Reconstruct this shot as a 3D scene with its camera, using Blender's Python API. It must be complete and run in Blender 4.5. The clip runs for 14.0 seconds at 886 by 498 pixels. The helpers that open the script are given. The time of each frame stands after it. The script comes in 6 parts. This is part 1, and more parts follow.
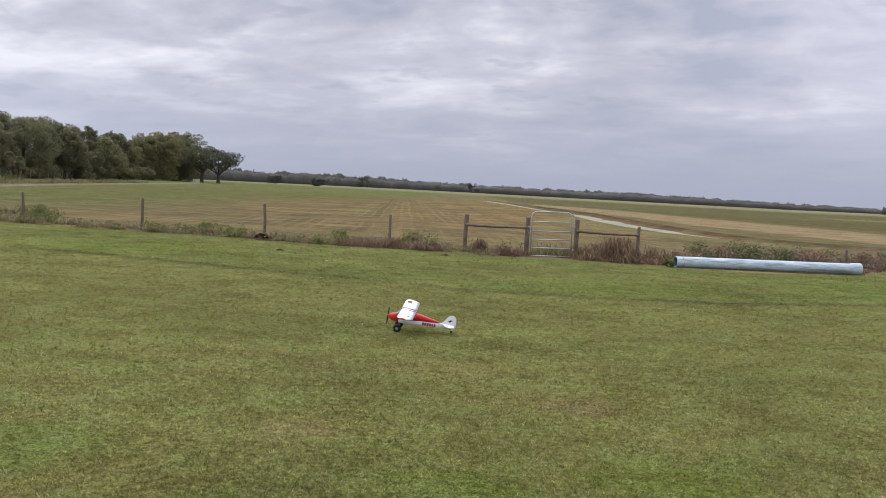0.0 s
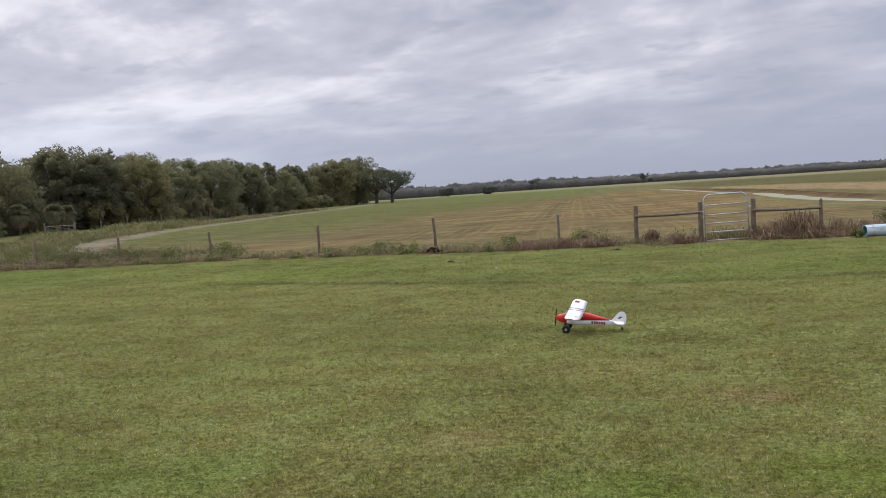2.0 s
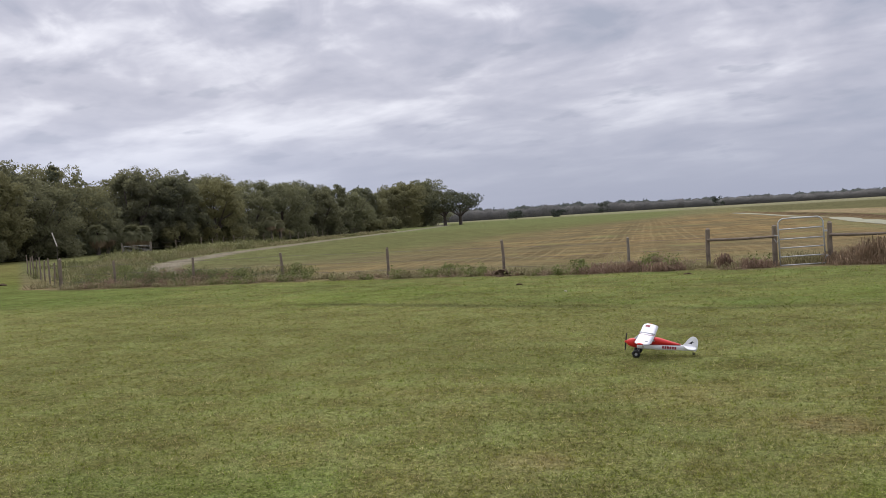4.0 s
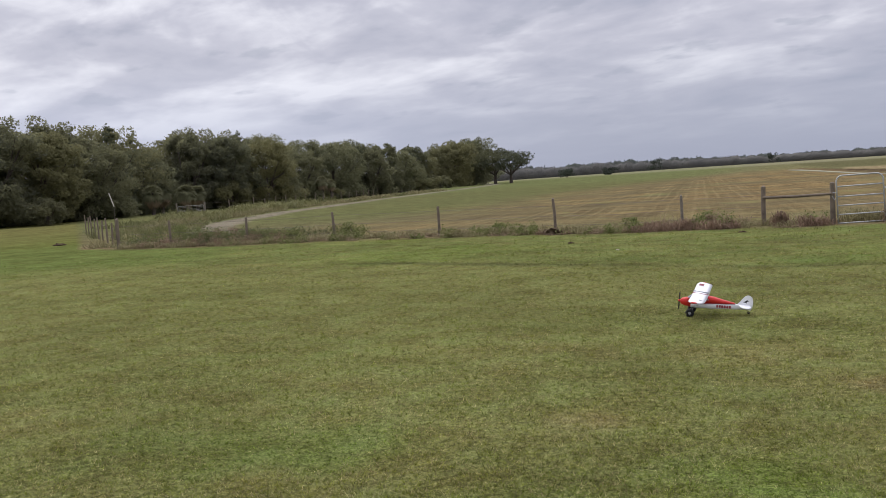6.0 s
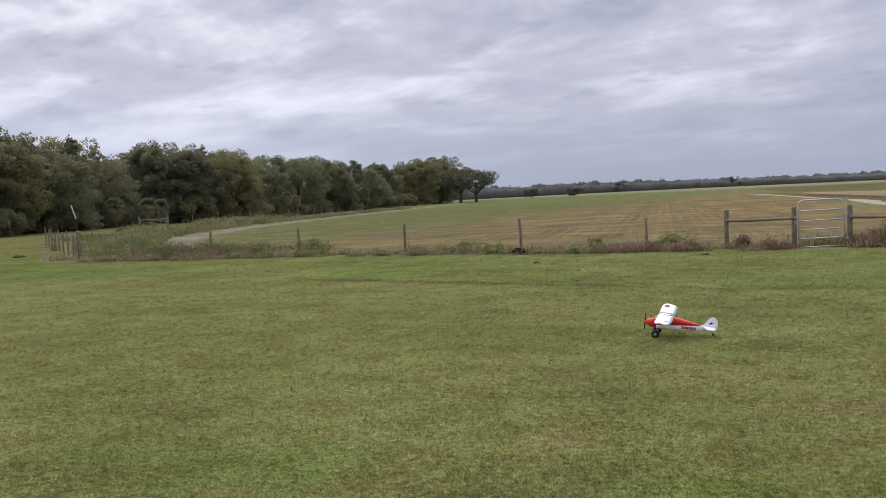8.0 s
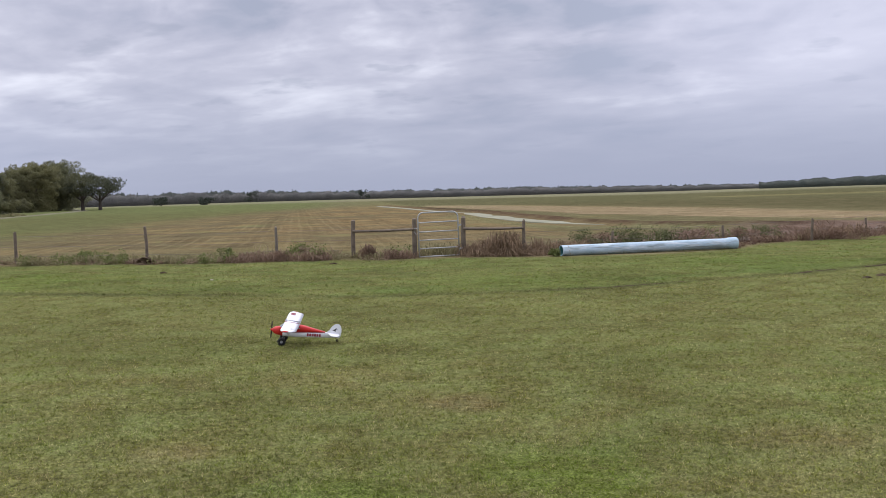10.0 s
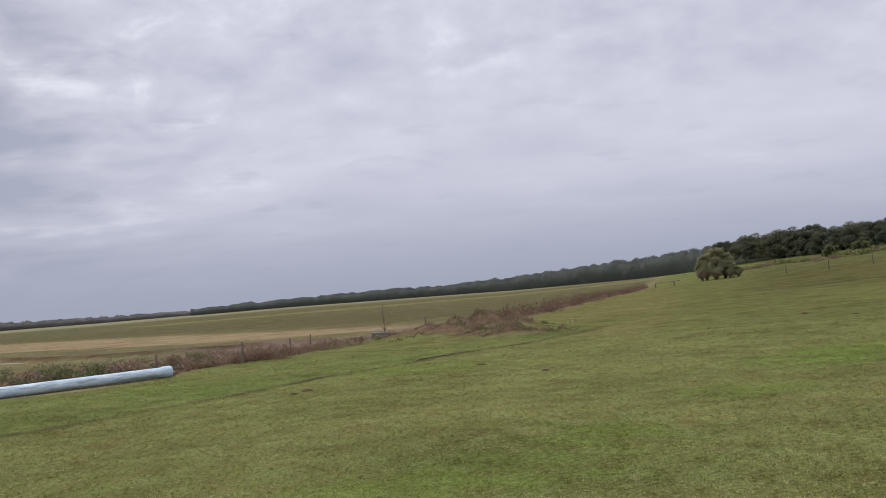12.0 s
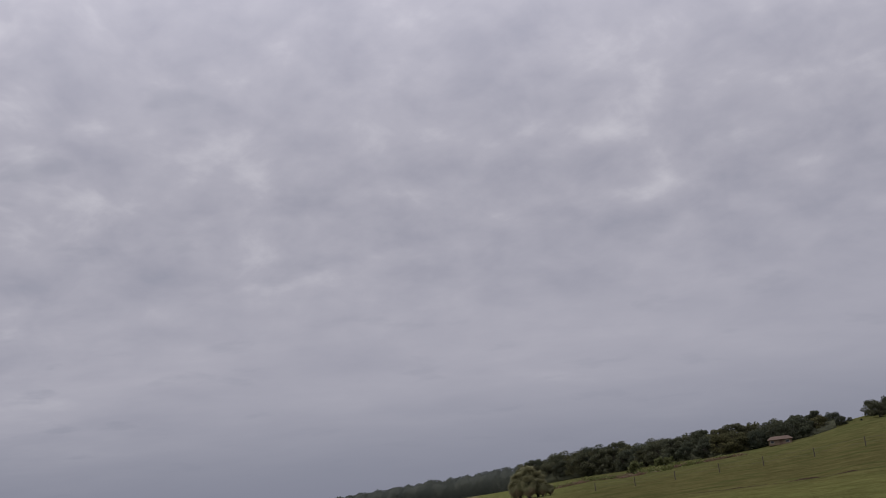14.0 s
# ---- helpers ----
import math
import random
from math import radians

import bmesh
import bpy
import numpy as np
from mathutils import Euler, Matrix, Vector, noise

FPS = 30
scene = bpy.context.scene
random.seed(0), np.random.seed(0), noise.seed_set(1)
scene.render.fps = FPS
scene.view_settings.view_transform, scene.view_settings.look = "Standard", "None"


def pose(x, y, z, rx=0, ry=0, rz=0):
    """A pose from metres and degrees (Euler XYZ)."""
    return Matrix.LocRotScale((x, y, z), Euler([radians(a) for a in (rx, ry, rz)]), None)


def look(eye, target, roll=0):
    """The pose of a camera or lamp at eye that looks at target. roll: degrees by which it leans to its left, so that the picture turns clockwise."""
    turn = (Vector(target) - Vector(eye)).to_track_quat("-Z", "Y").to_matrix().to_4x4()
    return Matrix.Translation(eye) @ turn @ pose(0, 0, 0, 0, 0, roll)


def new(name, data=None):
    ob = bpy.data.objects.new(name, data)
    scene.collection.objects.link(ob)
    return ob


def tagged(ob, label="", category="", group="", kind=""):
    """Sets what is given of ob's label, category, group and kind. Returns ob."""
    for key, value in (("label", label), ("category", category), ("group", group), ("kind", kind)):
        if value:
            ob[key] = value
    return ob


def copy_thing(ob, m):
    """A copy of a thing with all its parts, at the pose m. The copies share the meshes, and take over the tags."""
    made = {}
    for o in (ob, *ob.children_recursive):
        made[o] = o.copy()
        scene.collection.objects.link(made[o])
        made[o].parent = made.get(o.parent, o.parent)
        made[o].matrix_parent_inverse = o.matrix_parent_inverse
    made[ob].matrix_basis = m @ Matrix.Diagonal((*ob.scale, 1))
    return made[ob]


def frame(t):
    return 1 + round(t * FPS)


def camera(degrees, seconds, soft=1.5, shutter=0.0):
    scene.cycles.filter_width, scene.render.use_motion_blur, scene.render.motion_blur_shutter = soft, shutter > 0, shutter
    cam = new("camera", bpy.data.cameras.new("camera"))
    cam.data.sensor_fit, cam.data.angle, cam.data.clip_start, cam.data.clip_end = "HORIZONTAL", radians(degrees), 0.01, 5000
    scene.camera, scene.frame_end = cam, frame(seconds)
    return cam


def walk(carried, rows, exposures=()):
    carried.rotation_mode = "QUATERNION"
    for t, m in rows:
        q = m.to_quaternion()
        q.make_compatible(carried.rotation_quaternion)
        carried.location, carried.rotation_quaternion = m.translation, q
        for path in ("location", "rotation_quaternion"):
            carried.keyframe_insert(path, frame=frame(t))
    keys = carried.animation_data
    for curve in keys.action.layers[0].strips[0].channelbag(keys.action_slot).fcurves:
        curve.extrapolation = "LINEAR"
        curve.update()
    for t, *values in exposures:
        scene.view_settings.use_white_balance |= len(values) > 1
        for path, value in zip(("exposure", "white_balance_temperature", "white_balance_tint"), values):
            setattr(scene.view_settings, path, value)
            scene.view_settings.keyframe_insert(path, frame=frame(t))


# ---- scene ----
cam = camera(48.26, 14.0, soft=0.6)
walk(cam, [
    (0.0, pose(-0.204, -0.046, 1.891, 86.50, -3.10, 4.27)),
    (0.2, pose(-0.150, -0.034, 1.896, 85.53, -2.09, 8.00)),
    (0.5, pose(-0.068, -0.015, 1.905, 88.92, 1.65, 10.43)),
    (0.7, pose(-0.031, 0.010, 1.902, 89.17, 3.55, 8.83)),
    (1.0, pose(0.024, 0.048, 1.897, 87.22, 4.60, 8.82)),
    (1.2, pose(0.019, 0.054, 1.896, 86.67, 4.29, 10.22)),
    (1.5, pose(0.012, 0.064, 1.895, 86.55, 3.47, 13.30)),
    (1.7, pose(0.011, 0.062, 1.896, 86.46, 3.35, 14.27)),
    (2.0, pose(0.009, 0.060, 1.899, 86.73, 3.57, 14.15)),
    (2.2, pose(0.011, 0.048, 1.900, 87.21, 3.81, 13.91)),
    (2.5, pose(0.014, 0.031, 1.901, 87.75, 4.18, 13.71)),
    (2.7, pose(0.007, 0.020, 1.900, 87.61, 4.13, 14.41)),
    (3.0, pose(-0.004, 0.002, 1.899, 88.18, 3.13, 17.45)),
    (3.2, pose(0.000, 0.005, 1.899, 87.16, 2.64, 17.54)),
    (3.5, pose(0.006, 0.009, 1.901, 88.19, 2.81, 17.57)),
    (5.8, pose(0.006, -0.022, 1.921, 86.50, 4.08, 20.71)),
    (6.0, pose(-0.009, -0.001, 1.909, 86.04, 3.61, 21.02)),
    (6.2, pose(-0.010, -0.008, 1.911, 86.66, 3.14, 22.04)),
    (6.5, pose(-0.012, -0.018, 1.914, 86.82, 3.21, 22.13)),
    (6.7, pose(-0.012, -0.019, 1.916, 86.68, 3.24, 21.97)),
    (7.0, pose(-0.012, -0.020, 1.918, 86.49, 3.21, 21.35)),
    (7.2, pose(-0.017, -0.019, 1.914, 87.22, 2.94, 20.78)),
    (9.3, pose(-0.103, -0.001, 1.903, 86.00, -0.07, 5.39)),
    (9.5, pose(-0.062, 0.023, 1.878, 86.93, 0.74, -0.20)),
    (9.7, pose(-0.029, 0.007, 1.881, 87.37, -0.19, 1.82)),
    (10.0, pose(0.022, -0.017, 1.884, 86.84, 1.42, -2.01)),
    (10.2, pose(0.060, -0.019, 1.878, 86.91, 1.82, -5.21)),
    (10.5, pose(0.117, -0.023, 1.869, 88.02, 2.81, -10.80)),
    (10.7, pose(0.084, -0.024, 1.877, 88.52, 3.52, -14.48)),
    (11.0, pose(0.034, -0.026, 1.889, 90.10, 2.87, -20.20)),
    (11.2, pose(0.031, -0.021, 1.885, 90.63, 2.91, -23.47)),
    (11.5, pose(0.026, -0.013, 1.878, 91.51, 3.57, -28.24)),
    (11.7, pose(0.044, -0.010, 1.883, 91.89, 4.03, -31.18)),
    (12.0, pose(0.071, -0.006, 1.890, 92.62, 4.40, -34.01)),
    (12.2, pose(0.080, -0.002, 1.902, 93.36, 4.41, -35.91)),
    (12.5, pose(0.094, 0.004, 1.919, 96.12, 5.48, -39.36)),
    (12.7, pose(0.077, 0.000, 1.919, 98.03, 6.18, -41.02)),
    (13.0, pose(0.050, -0.006, 1.919, 99.25, 4.48, -43.65)),
    (13.2, pose(0.029, -0.002, 1.913, 99.96, 3.18, -44.64)),
    (13.5, pose(-0.002, 0.004, 1.904, 102.37, 4.35, -44.33)),
    (13.7, pose(0.000, 0.003, 1.902, 103.82, 5.36, -44.70)),
    (14.0, pose(0.004, 0.000, 1.900, 104.28, 5.61, -44.66)),
], exposures=[(0.0, 0.17, 6500, 10), (1.0, 0.16, 6500, 10), (2.0, 0.1, 6500, 10), (3.5, 0.12, 6500, 10), (6.0, 0.07, 6500, 10), (7.2, 0.09, 6450, 10), (9.5, 0.14, 6250, 11), (10.5, 0.12, 6250, 12), (11.5, 0.07, 6400, 10),
              (12.5, -0.15, 6500, 10), (13.0, -0.33, 6550, 11), (13.5, -0.54, 6600, 12), (14.0, -0.74, 6600, 12)])

# ---- sky and sun ----
SUN_EL, SUN_AZ = 48.0, -52.0          # degrees; azimuth clockwise from +y
CLOUD_AZ = -64.0                      # bearing of the cloud rolls


def math_node(tree, op, a, b=None, clamp=False):
    n = tree.nodes.new("ShaderNodeMath")
    n.operation, n.use_clamp = op, clamp
    for i, v in enumerate((a, b)):
        if v is None:
            continue
        if isinstance(v, (int, float)):
            n.inputs[i].default_value = v
        else:
            tree.links.new(v, n.inputs[i])
    return n.outputs[0]


def mix_node(tree, fac, a, b, blend="MIX"):
    n = tree.nodes.new("ShaderNodeMix")
    n.data_type, n.blend_type = "RGBA", blend
    for s, v in ((n.inputs[0], fac), (n.inputs[6], a), (n.inputs[7], b)):
        if isinstance(v, (int, float)):
            s.default_value = v
        elif isinstance(v, tuple):
            s.default_value = (*v, 1)[:4]
        else:
            tree.links.new(v, s)
    return n.outputs[2]


def noise_node(tree, vector, scale, detail=4, rough=0.55, distortion=0.0):
    n = tree.nodes.new("ShaderNodeTexNoise")
    n.inputs["Scale"].default_value, n.inputs["Detail"].default_value = scale, detail
    n.inputs["Roughness"].default_value, n.inputs["Distortion"].default_value = rough, distortion
    if vector:
        tree.links.new(vector, n.inputs["Vector"])
    return n.outputs["Fac"]


def ramp_node(tree, fac, stops):
    n = tree.nodes.new("ShaderNodeValToRGB")
    els = n.color_ramp.elements
    while len(els) < len(stops):
        els.new(0.5)
    for e, (p, c) in zip(els, stops):
        e.position = p
        e.color = (*c, 1)[:4] if isinstance(c, tuple) else (c, c, c, 1)
    tree.links.new(fac, n.inputs[0])
    return n.outputs[0]


def smooth(tree, x, lo, hi):
    n = tree.nodes.new("ShaderNodeMapRange")
    n.interpolation_type = "SMOOTHSTEP"
    n.inputs[1].default_value, n.inputs[2].default_value = lo, hi
    tree.links.new(x, n.inputs[0])
    return n.outputs[0]


def make_world():
    w = bpy.data.worlds.new("overcast_sky")
    scene.world = w
    w.use_nodes = True
    t = w.node_tree
    t.nodes.clear()
    out, bg = t.nodes.new("ShaderNodeOutputWorld"), t.nodes.new("ShaderNodeBackground")
    t.links.new(bg.outputs[0], out.inputs[0])
    sky = t.nodes.new("ShaderNodeTexSky")
    sky.sky_type, sky.sun_disc = "NISHITA", False
    sky.sun_elevation, sky.sun_rotation = radians(SUN_EL), radians(SUN_AZ)
    coord = t.nodes.new("ShaderNodeTexCoord")
    sep = t.nodes.new("ShaderNodeSeparateXYZ")
    t.links.new(coord.outputs["Generated"], sep.inputs[0])
    x, y, z = sep.outputs
    zc = math_node(t, "MAXIMUM", z, 0.0)
    depth = math_node(t, "ADD", zc, 0.17)
    # the cloud sheet lies flat overhead; its rolls run along one bearing
    ca, sa = math.sin(radians(CLOUD_AZ)), math.cos(radians(CLOUD_AZ))
    run = math_node(t, "ADD", math_node(t, "MULTIPLY", x, ca), math_node(t, "MULTIPLY", y, sa))
    side = math_node(t, "SUBTRACT", math_node(t, "MULTIPLY", x, sa), math_node(t, "MULTIPLY", y, ca))
    comb = t.nodes.new("ShaderNodeCombineXYZ")
    t.links.new(math_node(t, "MULTIPLY", math_node(t, "DIVIDE", run, depth), 0.82), comb.inputs[0])
    t.links.new(math_node(t, "DIVIDE", side, depth), comb.inputs[1])
    p = comb.outputs[0]
    big = noise_node(t, p, 0.75, 3, 0.5, 0.2)
    mid = noise_node(t, p, 2.3, 4, 0.5, 0.3)
    fine = noise_node(t, p, 7.0, 4, 0.55, 0.15)
    cover = math_node(t, "ADD", math_node(t, "MULTIPLY", big, 0.44), math_node(t, "MULTIPLY", mid, 0.45))
    cover = math_node(t, "ADD", cover, math_node(t, "MULTIPLY", fine, 0.11))
    # the sheet breaks into small puffs higher up
    comb2 = t.nodes.new("ShaderNodeCombineXYZ")
    wide = math_node(t, "ADD", zc, 0.42)
    t.links.new(math_node(t, "DIVIDE", x, wide), comb2.inputs[0])
    t.links.new(math_node(t, "MULTIPLY", math_node(t, "DIVIDE", y, wide), 0.92), comb2.inputs[1])
    puff = math_node(t, "SUBTRACT", noise_node(t, comb2.outputs[0], 9.0, 4, 0.55, 0.5), 0.5)
    cover = math_node(t, "ADD", cover, math_node(t, "MULTIPLY", math_node(t, "MULTIPLY", puff, smooth(t, z, 0.07, 0.26)), 0.42))
    # thinner cloud in front of the sun
    dot = t.nodes.new("ShaderNodeVectorMath")
    dot.operation = "DOT_PRODUCT"
    e, a = radians(SUN_EL), radians(SUN_AZ)
    dot.inputs[1].default_value = (math.sin(a) * math.cos(e), math.cos(a) * math.cos(e), math.sin(e))
    t.links.new(coord.outputs["Generated"], dot.inputs[0])
    glow = math_node(t, "POWER", math_node(t, "MAXIMUM", dot.outputs["Value"], 0.0), 3.6)
    cover = math_node(t, "ADD", cover, math_node(t, "MULTIPLY", glow, 0.25))
    # a smoother sheet with softer puffs to the east
    even = math_node(t, "SUBTRACT", 1.0, math_node(t, "MULTIPLY", smooth(t, x, 0.10, 0.55), 0.74))
    cover = math_node(t, "ADD", math_node(t, "MULTIPLY", math_node(t, "SUBTRACT", cover, 0.53), even), 0.53)
    heap = math_node(t, "SUBTRACT", noise_node(t, comb2.outputs[0], 10.0, 5, 0.52, 0.2), 0.5)
    cover = math_node(t, "ADD", cover, math_node(t, "MULTIPLY", math_node(t, "MULTIPLY", heap, smooth(t, x, 0.15, 0.55)), math_node(t, "MULTIPLY", smooth(t, z, 0.10, 0.30), 0.26)))
    cloud = ramp_node(t, cover, [(0.40, (0.375, 0.40, 0.495)), (0.48, (0.475, 0.482, 0.575)),
                                 (0.545, (0.56, 0.562, 0.652)), (0.67, (0.90, 0.90, 0.97))])
    # small darker flat clouds drifting below the sheet
    low = smooth(t, noise_node(t, p, 4.2, 4, 0.5, 0.1), 0.585, 0.70)
    cloud = mix_node(t, math_node(t, "MULTIPLY", math_node(t, "MULTIPLY", low, 0.40), math_node(t, "SUBTRACT", 1.0, math_node(t, "MULTIPLY", smooth(t, x, 0.25, 0.6), 0.6))), cloud, (0.33, 0.355, 0.44))
    # overcast skies brighten towards the zenith
    lift = math_node(t, "ADD", math_node(t, "MULTIPLY", smooth(t, z, 0.27, 0.80), 1.18), 1.0)
    lift = math_node(t, "ADD", lift, math_node(t, "MULTIPLY", smooth(t, x, 0.05, 0.38), 0.20))    # brighter to the east
    cloud = mix_node(t, 1.0, cloud, lift, "MULTIPLY")
    veil = math_node(t, "ADD", math_node(t, "MULTIPLY", smooth(t, math_node(t, "MULTIPLY", x, -1.0), 0.15, 0.75), 0.42), 1.0)
    veil = mix_node(t, 1.0, (0.36, 0.388, 0.50), veil, "MULTIPLY")
    haze = mix_node(t, smooth(t, z, 0.0, 0.15), veil, cloud)
    blue = mix_node(t, 1.0, sky.outputs[0], (0.1, 0.1, 0.1), "MULTIPLY")
    t.links.new(mix_node(t, 0.96, blue, haze), bg.inputs[0])
    bg.inputs[1].default_value = 1.0


make_world()
sun = new("sun", bpy.data.lights.new("sun", "SUN"))
sun.data.energy, sun.data.angle, sun.data.color = 1.05, radians(50), (1.0, 0.965, 0.91)
_e, _a = radians(SUN_EL), radians(SUN_AZ)
sun.matrix_world = look((60 * math.sin(_a), 60 * math.cos(_a), 70), (0, 0, 0))


# ---- materials ----
def material(name, color, rough=0.7, metal=0.0, vary=0.25, scale=6.0, fine=60.0, bump=0.0, spec=0.3, color2=None, coat=0.0):
    m = bpy.data.materials.new(name)
    m.use_nodes = True
    t = m.node_tree
    b = t.nodes["Principled BSDF"]
    b.inputs["Roughness"].default_value, b.inputs["Metallic"].default_value = rough, metal
    b.inputs["Specular IOR Level"].default_value, b.inputs["Coat Weight"].default_value = spec, coat
    obj = t.nodes.new("ShaderNodeTexCoord").outputs["Object"]
    n1, n2 = noise_node(t, obj, scale, 5), noise_node(t, obj, fine, 3)
    both = math_node(t, "ADD", math_node(t, "MULTIPLY", n1, 0.6), math_node(t, "MULTIPLY", n2, 0.4))
    lo = tuple(c * (1 - vary) for c in color)
    hi = color2 or tuple(min(1, c * (1 + vary)) for c in color)
    t.links.new(ramp_node(t, both, [(0.33, lo), (0.67, hi)]), b.inputs["Base Color"])
    if bump:
        bn = t.nodes.new("ShaderNodeBump")
        bn.inputs["Strength"].default_value, bn.inputs["Distance"].default_value = bump, 0.02
        t.links.new(both, bn.inputs["Height"])
        t.links.new(bn.outputs[0], b.inputs["Normal"])
    return m


def leaf_material(name, dark, light, rough=0.6, translucent=0.25, clump=0.55, grain=0.4, mixed=False):
    """Leaf colour that differs from leaf to leaf, clump to clump and plant to plant."""
    m = bpy.data.materials.new(name)
    m.use_nodes = True
    t = m.node_tree
    b = t.nodes["Principled BSDF"]
    b.inputs["Roughness"].default_value, b.inputs["Specular IOR Level"].default_value = rough, 0.06
    geo, info = t.nodes.new("ShaderNodeNewGeometry"), t.nodes.new("ShaderNodeObjectInfo")
    obj = t.nodes.new("ShaderNodeTexCoord").outputs["Object"]
    lump = math_node(t, "SUBTRACT", noise_node(t, obj, clump, 4, 0.6), 0.5)
    f = math_node(t, "ADD", math_node(t, "MULTIPLY", geo.outputs["Random Per Island"], grain), math_node(t, "MULTIPLY", lump, 1.7))
    f = math_node(t, "ADD", f, 0.5 - grain / 2)
    if mixed:
        f = math_node(t, "ADD", f, math_node(t, "MULTIPLY", math_node(t, "SUBTRACT", info.outputs["Random"], 0.5), 0.55))
    half = tuple((p + q) * 0.44 for p, q in zip(dark, light))
    tone = ramp_node(t, f, [(0.15, dark), (0.52, half), (0.95, light)])
    # in mixed woods each tree leans to blue-green or to yellow-olive
    kind = math_node(t, "FRACT", math_node(t, "MULTIPLY", info.outputs["Random"], 7.31))
    lean = ramp_node(t, kind, [(0.0, (0.88, 0.98, 1.04)), (0.6, (1.0, 1.0, 0.98)), (1.0, (1.22, 1.10, 0.72))])
    t.links.new(mix_node(t, 1.0, tone, lean, "MULTIPLY") if mixed else tone, b.inputs["Base Color"])
    tr = t.nodes.new("ShaderNodeBsdfTranslucent")
    tr.inputs[0].default_value = (*light, 1)
    mx = t.nodes.new("ShaderNodeMixShader")
    mx.inputs[0].default_value = translucent
    t.links.new(b.outputs[0], mx.inputs[1])
    t.links.new(tr.outputs[0], mx.inputs[2])
    t.links.new(mx.outputs[0], t.nodes["Material Output"].inputs[0])
    return m


def tint_material(name, attribute, rough=0.85, amount=0.35, fine=9.0, bump=0.6, rows=False, translucent=0.0):
    """Colour from the mesh's own zones, broken up by grain at two scales."""
    m = bpy.data.materials.new(name)
    m.use_nodes = True
    t = m.node_tree
    b = t.nodes["Principled BSDF"]
    b.inputs["Roughness"].default_value, b.inputs["Specular IOR Level"].default_value = rough, 0.0
    att = t.nodes.new("ShaderNodeAttribute")
    att.attribute_name = attribute
    obj = t.nodes.new("ShaderNodeTexCoord").outputs["Object"]
    n1, n2 = noise_node(t, obj, fine, 4, 0.72), noise_node(t, obj, 0.35, 6, 0.65)
    n3 = noise_node(t, obj, 1.6, 5, 0.6)
    g = math_node(t, "ADD", math_node(t, "MULTIPLY", n1, 0.5), math_node(t, "MULTIPLY", n2, 0.25))
    g = math_node(t, "ADD", g, math_node(t, "MULTIPLY", n3, 0.25))
    grain = ramp_node(t, g, [(0.40, 1 - amount), (0.60, 1 + amount)])
    col = mix_node(t, 1.0, att.outputs["Color"], grain, "MULTIPLY")
    speck = ramp_node(t, noise_node(t, obj, 52.0, 2, 0.6), [(0.38, 0.70), (0.62, 1.32)])
    col = mix_node(t, 1.0, col, speck, "MULTIPLY")
    hue = ramp_node(t, n3, [(0.35, (1.045, 0.99, 0.93)), (0.65, (0.95, 1.01, 0.96))])
    col = mix_node(t, 1.0, col, hue, "MULTIPLY")
    if rows:
        # drilled rows and paler wheel tracks where the stubble stands
        sp = t.nodes.new("ShaderNodeSeparateXYZ")
        t.links.new(obj, sp.inputs[0])
        across = math_node(t, "ADD", sp.outputs[0], math_node(t, "MULTIPLY", sp.outputs[1], 0.112))
        wander = math_node(t, "MULTIPLY", math_node(t, "SUBTRACT", noise_node(t, obj, 0.05, 2), 0.5), 0.7)
        across = math_node(t, "ADD", across, wander)
        swath = smooth(t, math_node(t, "SINE", math_node(t, "MULTIPLY", across, math.tau / 0.62)), 0.30, 0.97)
        drill = smooth(t, math_node(t, "SINE", math_node(t, "MULTIPLY", across, math.tau / 2.9)), 0.0, 0.9)
        lane = t.nodes.new("ShaderNodeCombineXYZ")
        t.links.new(math_node(t, "MULTIPLY", across, 0.55), lane.inputs[0])
        t.links.new(math_node(t, "MULTIPLY", sp.outputs[1], 0.045), lane.inputs[1])
        torn = smooth(t, noise_node(t, lane.outputs[0], 1.0, 4, 0.6), 0.34, 0.56)
        torn = math_node(t, "MULTIPLY", torn, smooth(t, noise_node(t, obj, 1.1, 4, 0.7), 0.22, 0.50))
        seen = smooth(t, noise_node(t, obj, 0.06, 4, 0.6), 0.36, 0.56)
        blot = smooth(t, noise_node(t, obj, 0.075, 6, 0.65), 0.47, 0.62)
        rowed = mix_node(t, math_node(t, "MULTIPLY", blot, 0.65), col, (0.112, 0.095, 0.055))
        patch = smooth(t, noise_node(t, obj, 0.19, 6, 0.7), 0.50, 0.66)
        rowed = mix_node(t, math_node(t, "MULTIPLY", patch, 0.55), rowed, (0.225, 0.160, 0.074))
        weedy = smooth(t, noise_node(t, obj, 0.14, 5, 0.7, 0.5), 0.56, 0.66)
        rowed = mix_node(t, math_node(t, "MULTIPLY", weedy, 0.62), rowed, (0.158, 0.154, 0.066))
        dim = math_node(t, "SUBTRACT", 1.06, math_node(t, "MULTIPLY", math_node(t, "MULTIPLY", drill, seen), 0.10))
        rowed = mix_node(t, 1.0, rowed, dim, "MULTIPLY")
        lay = math_node(t, "MULTIPLY", math_node(t, "MULTIPLY", swath, torn), math_node(t, "MULTIPLY", seen, 0.24))
        rowed = mix_node(t, lay, rowed, (0.30, 0.240, 0.130))
        col = mix_node(t, att.outputs["Alpha"], col, rowed)
    t.links.new(col, b.inputs["Base Color"])
    bn = t.nodes.new("ShaderNodeBump")
    bn.inputs["Strength"].default_value, bn.inputs["Distance"].default_value = bump, 0.05
    t.links.new(g, bn.inputs["Height"])
    t.links.new(bn.outputs[0], b.inputs["Normal"])
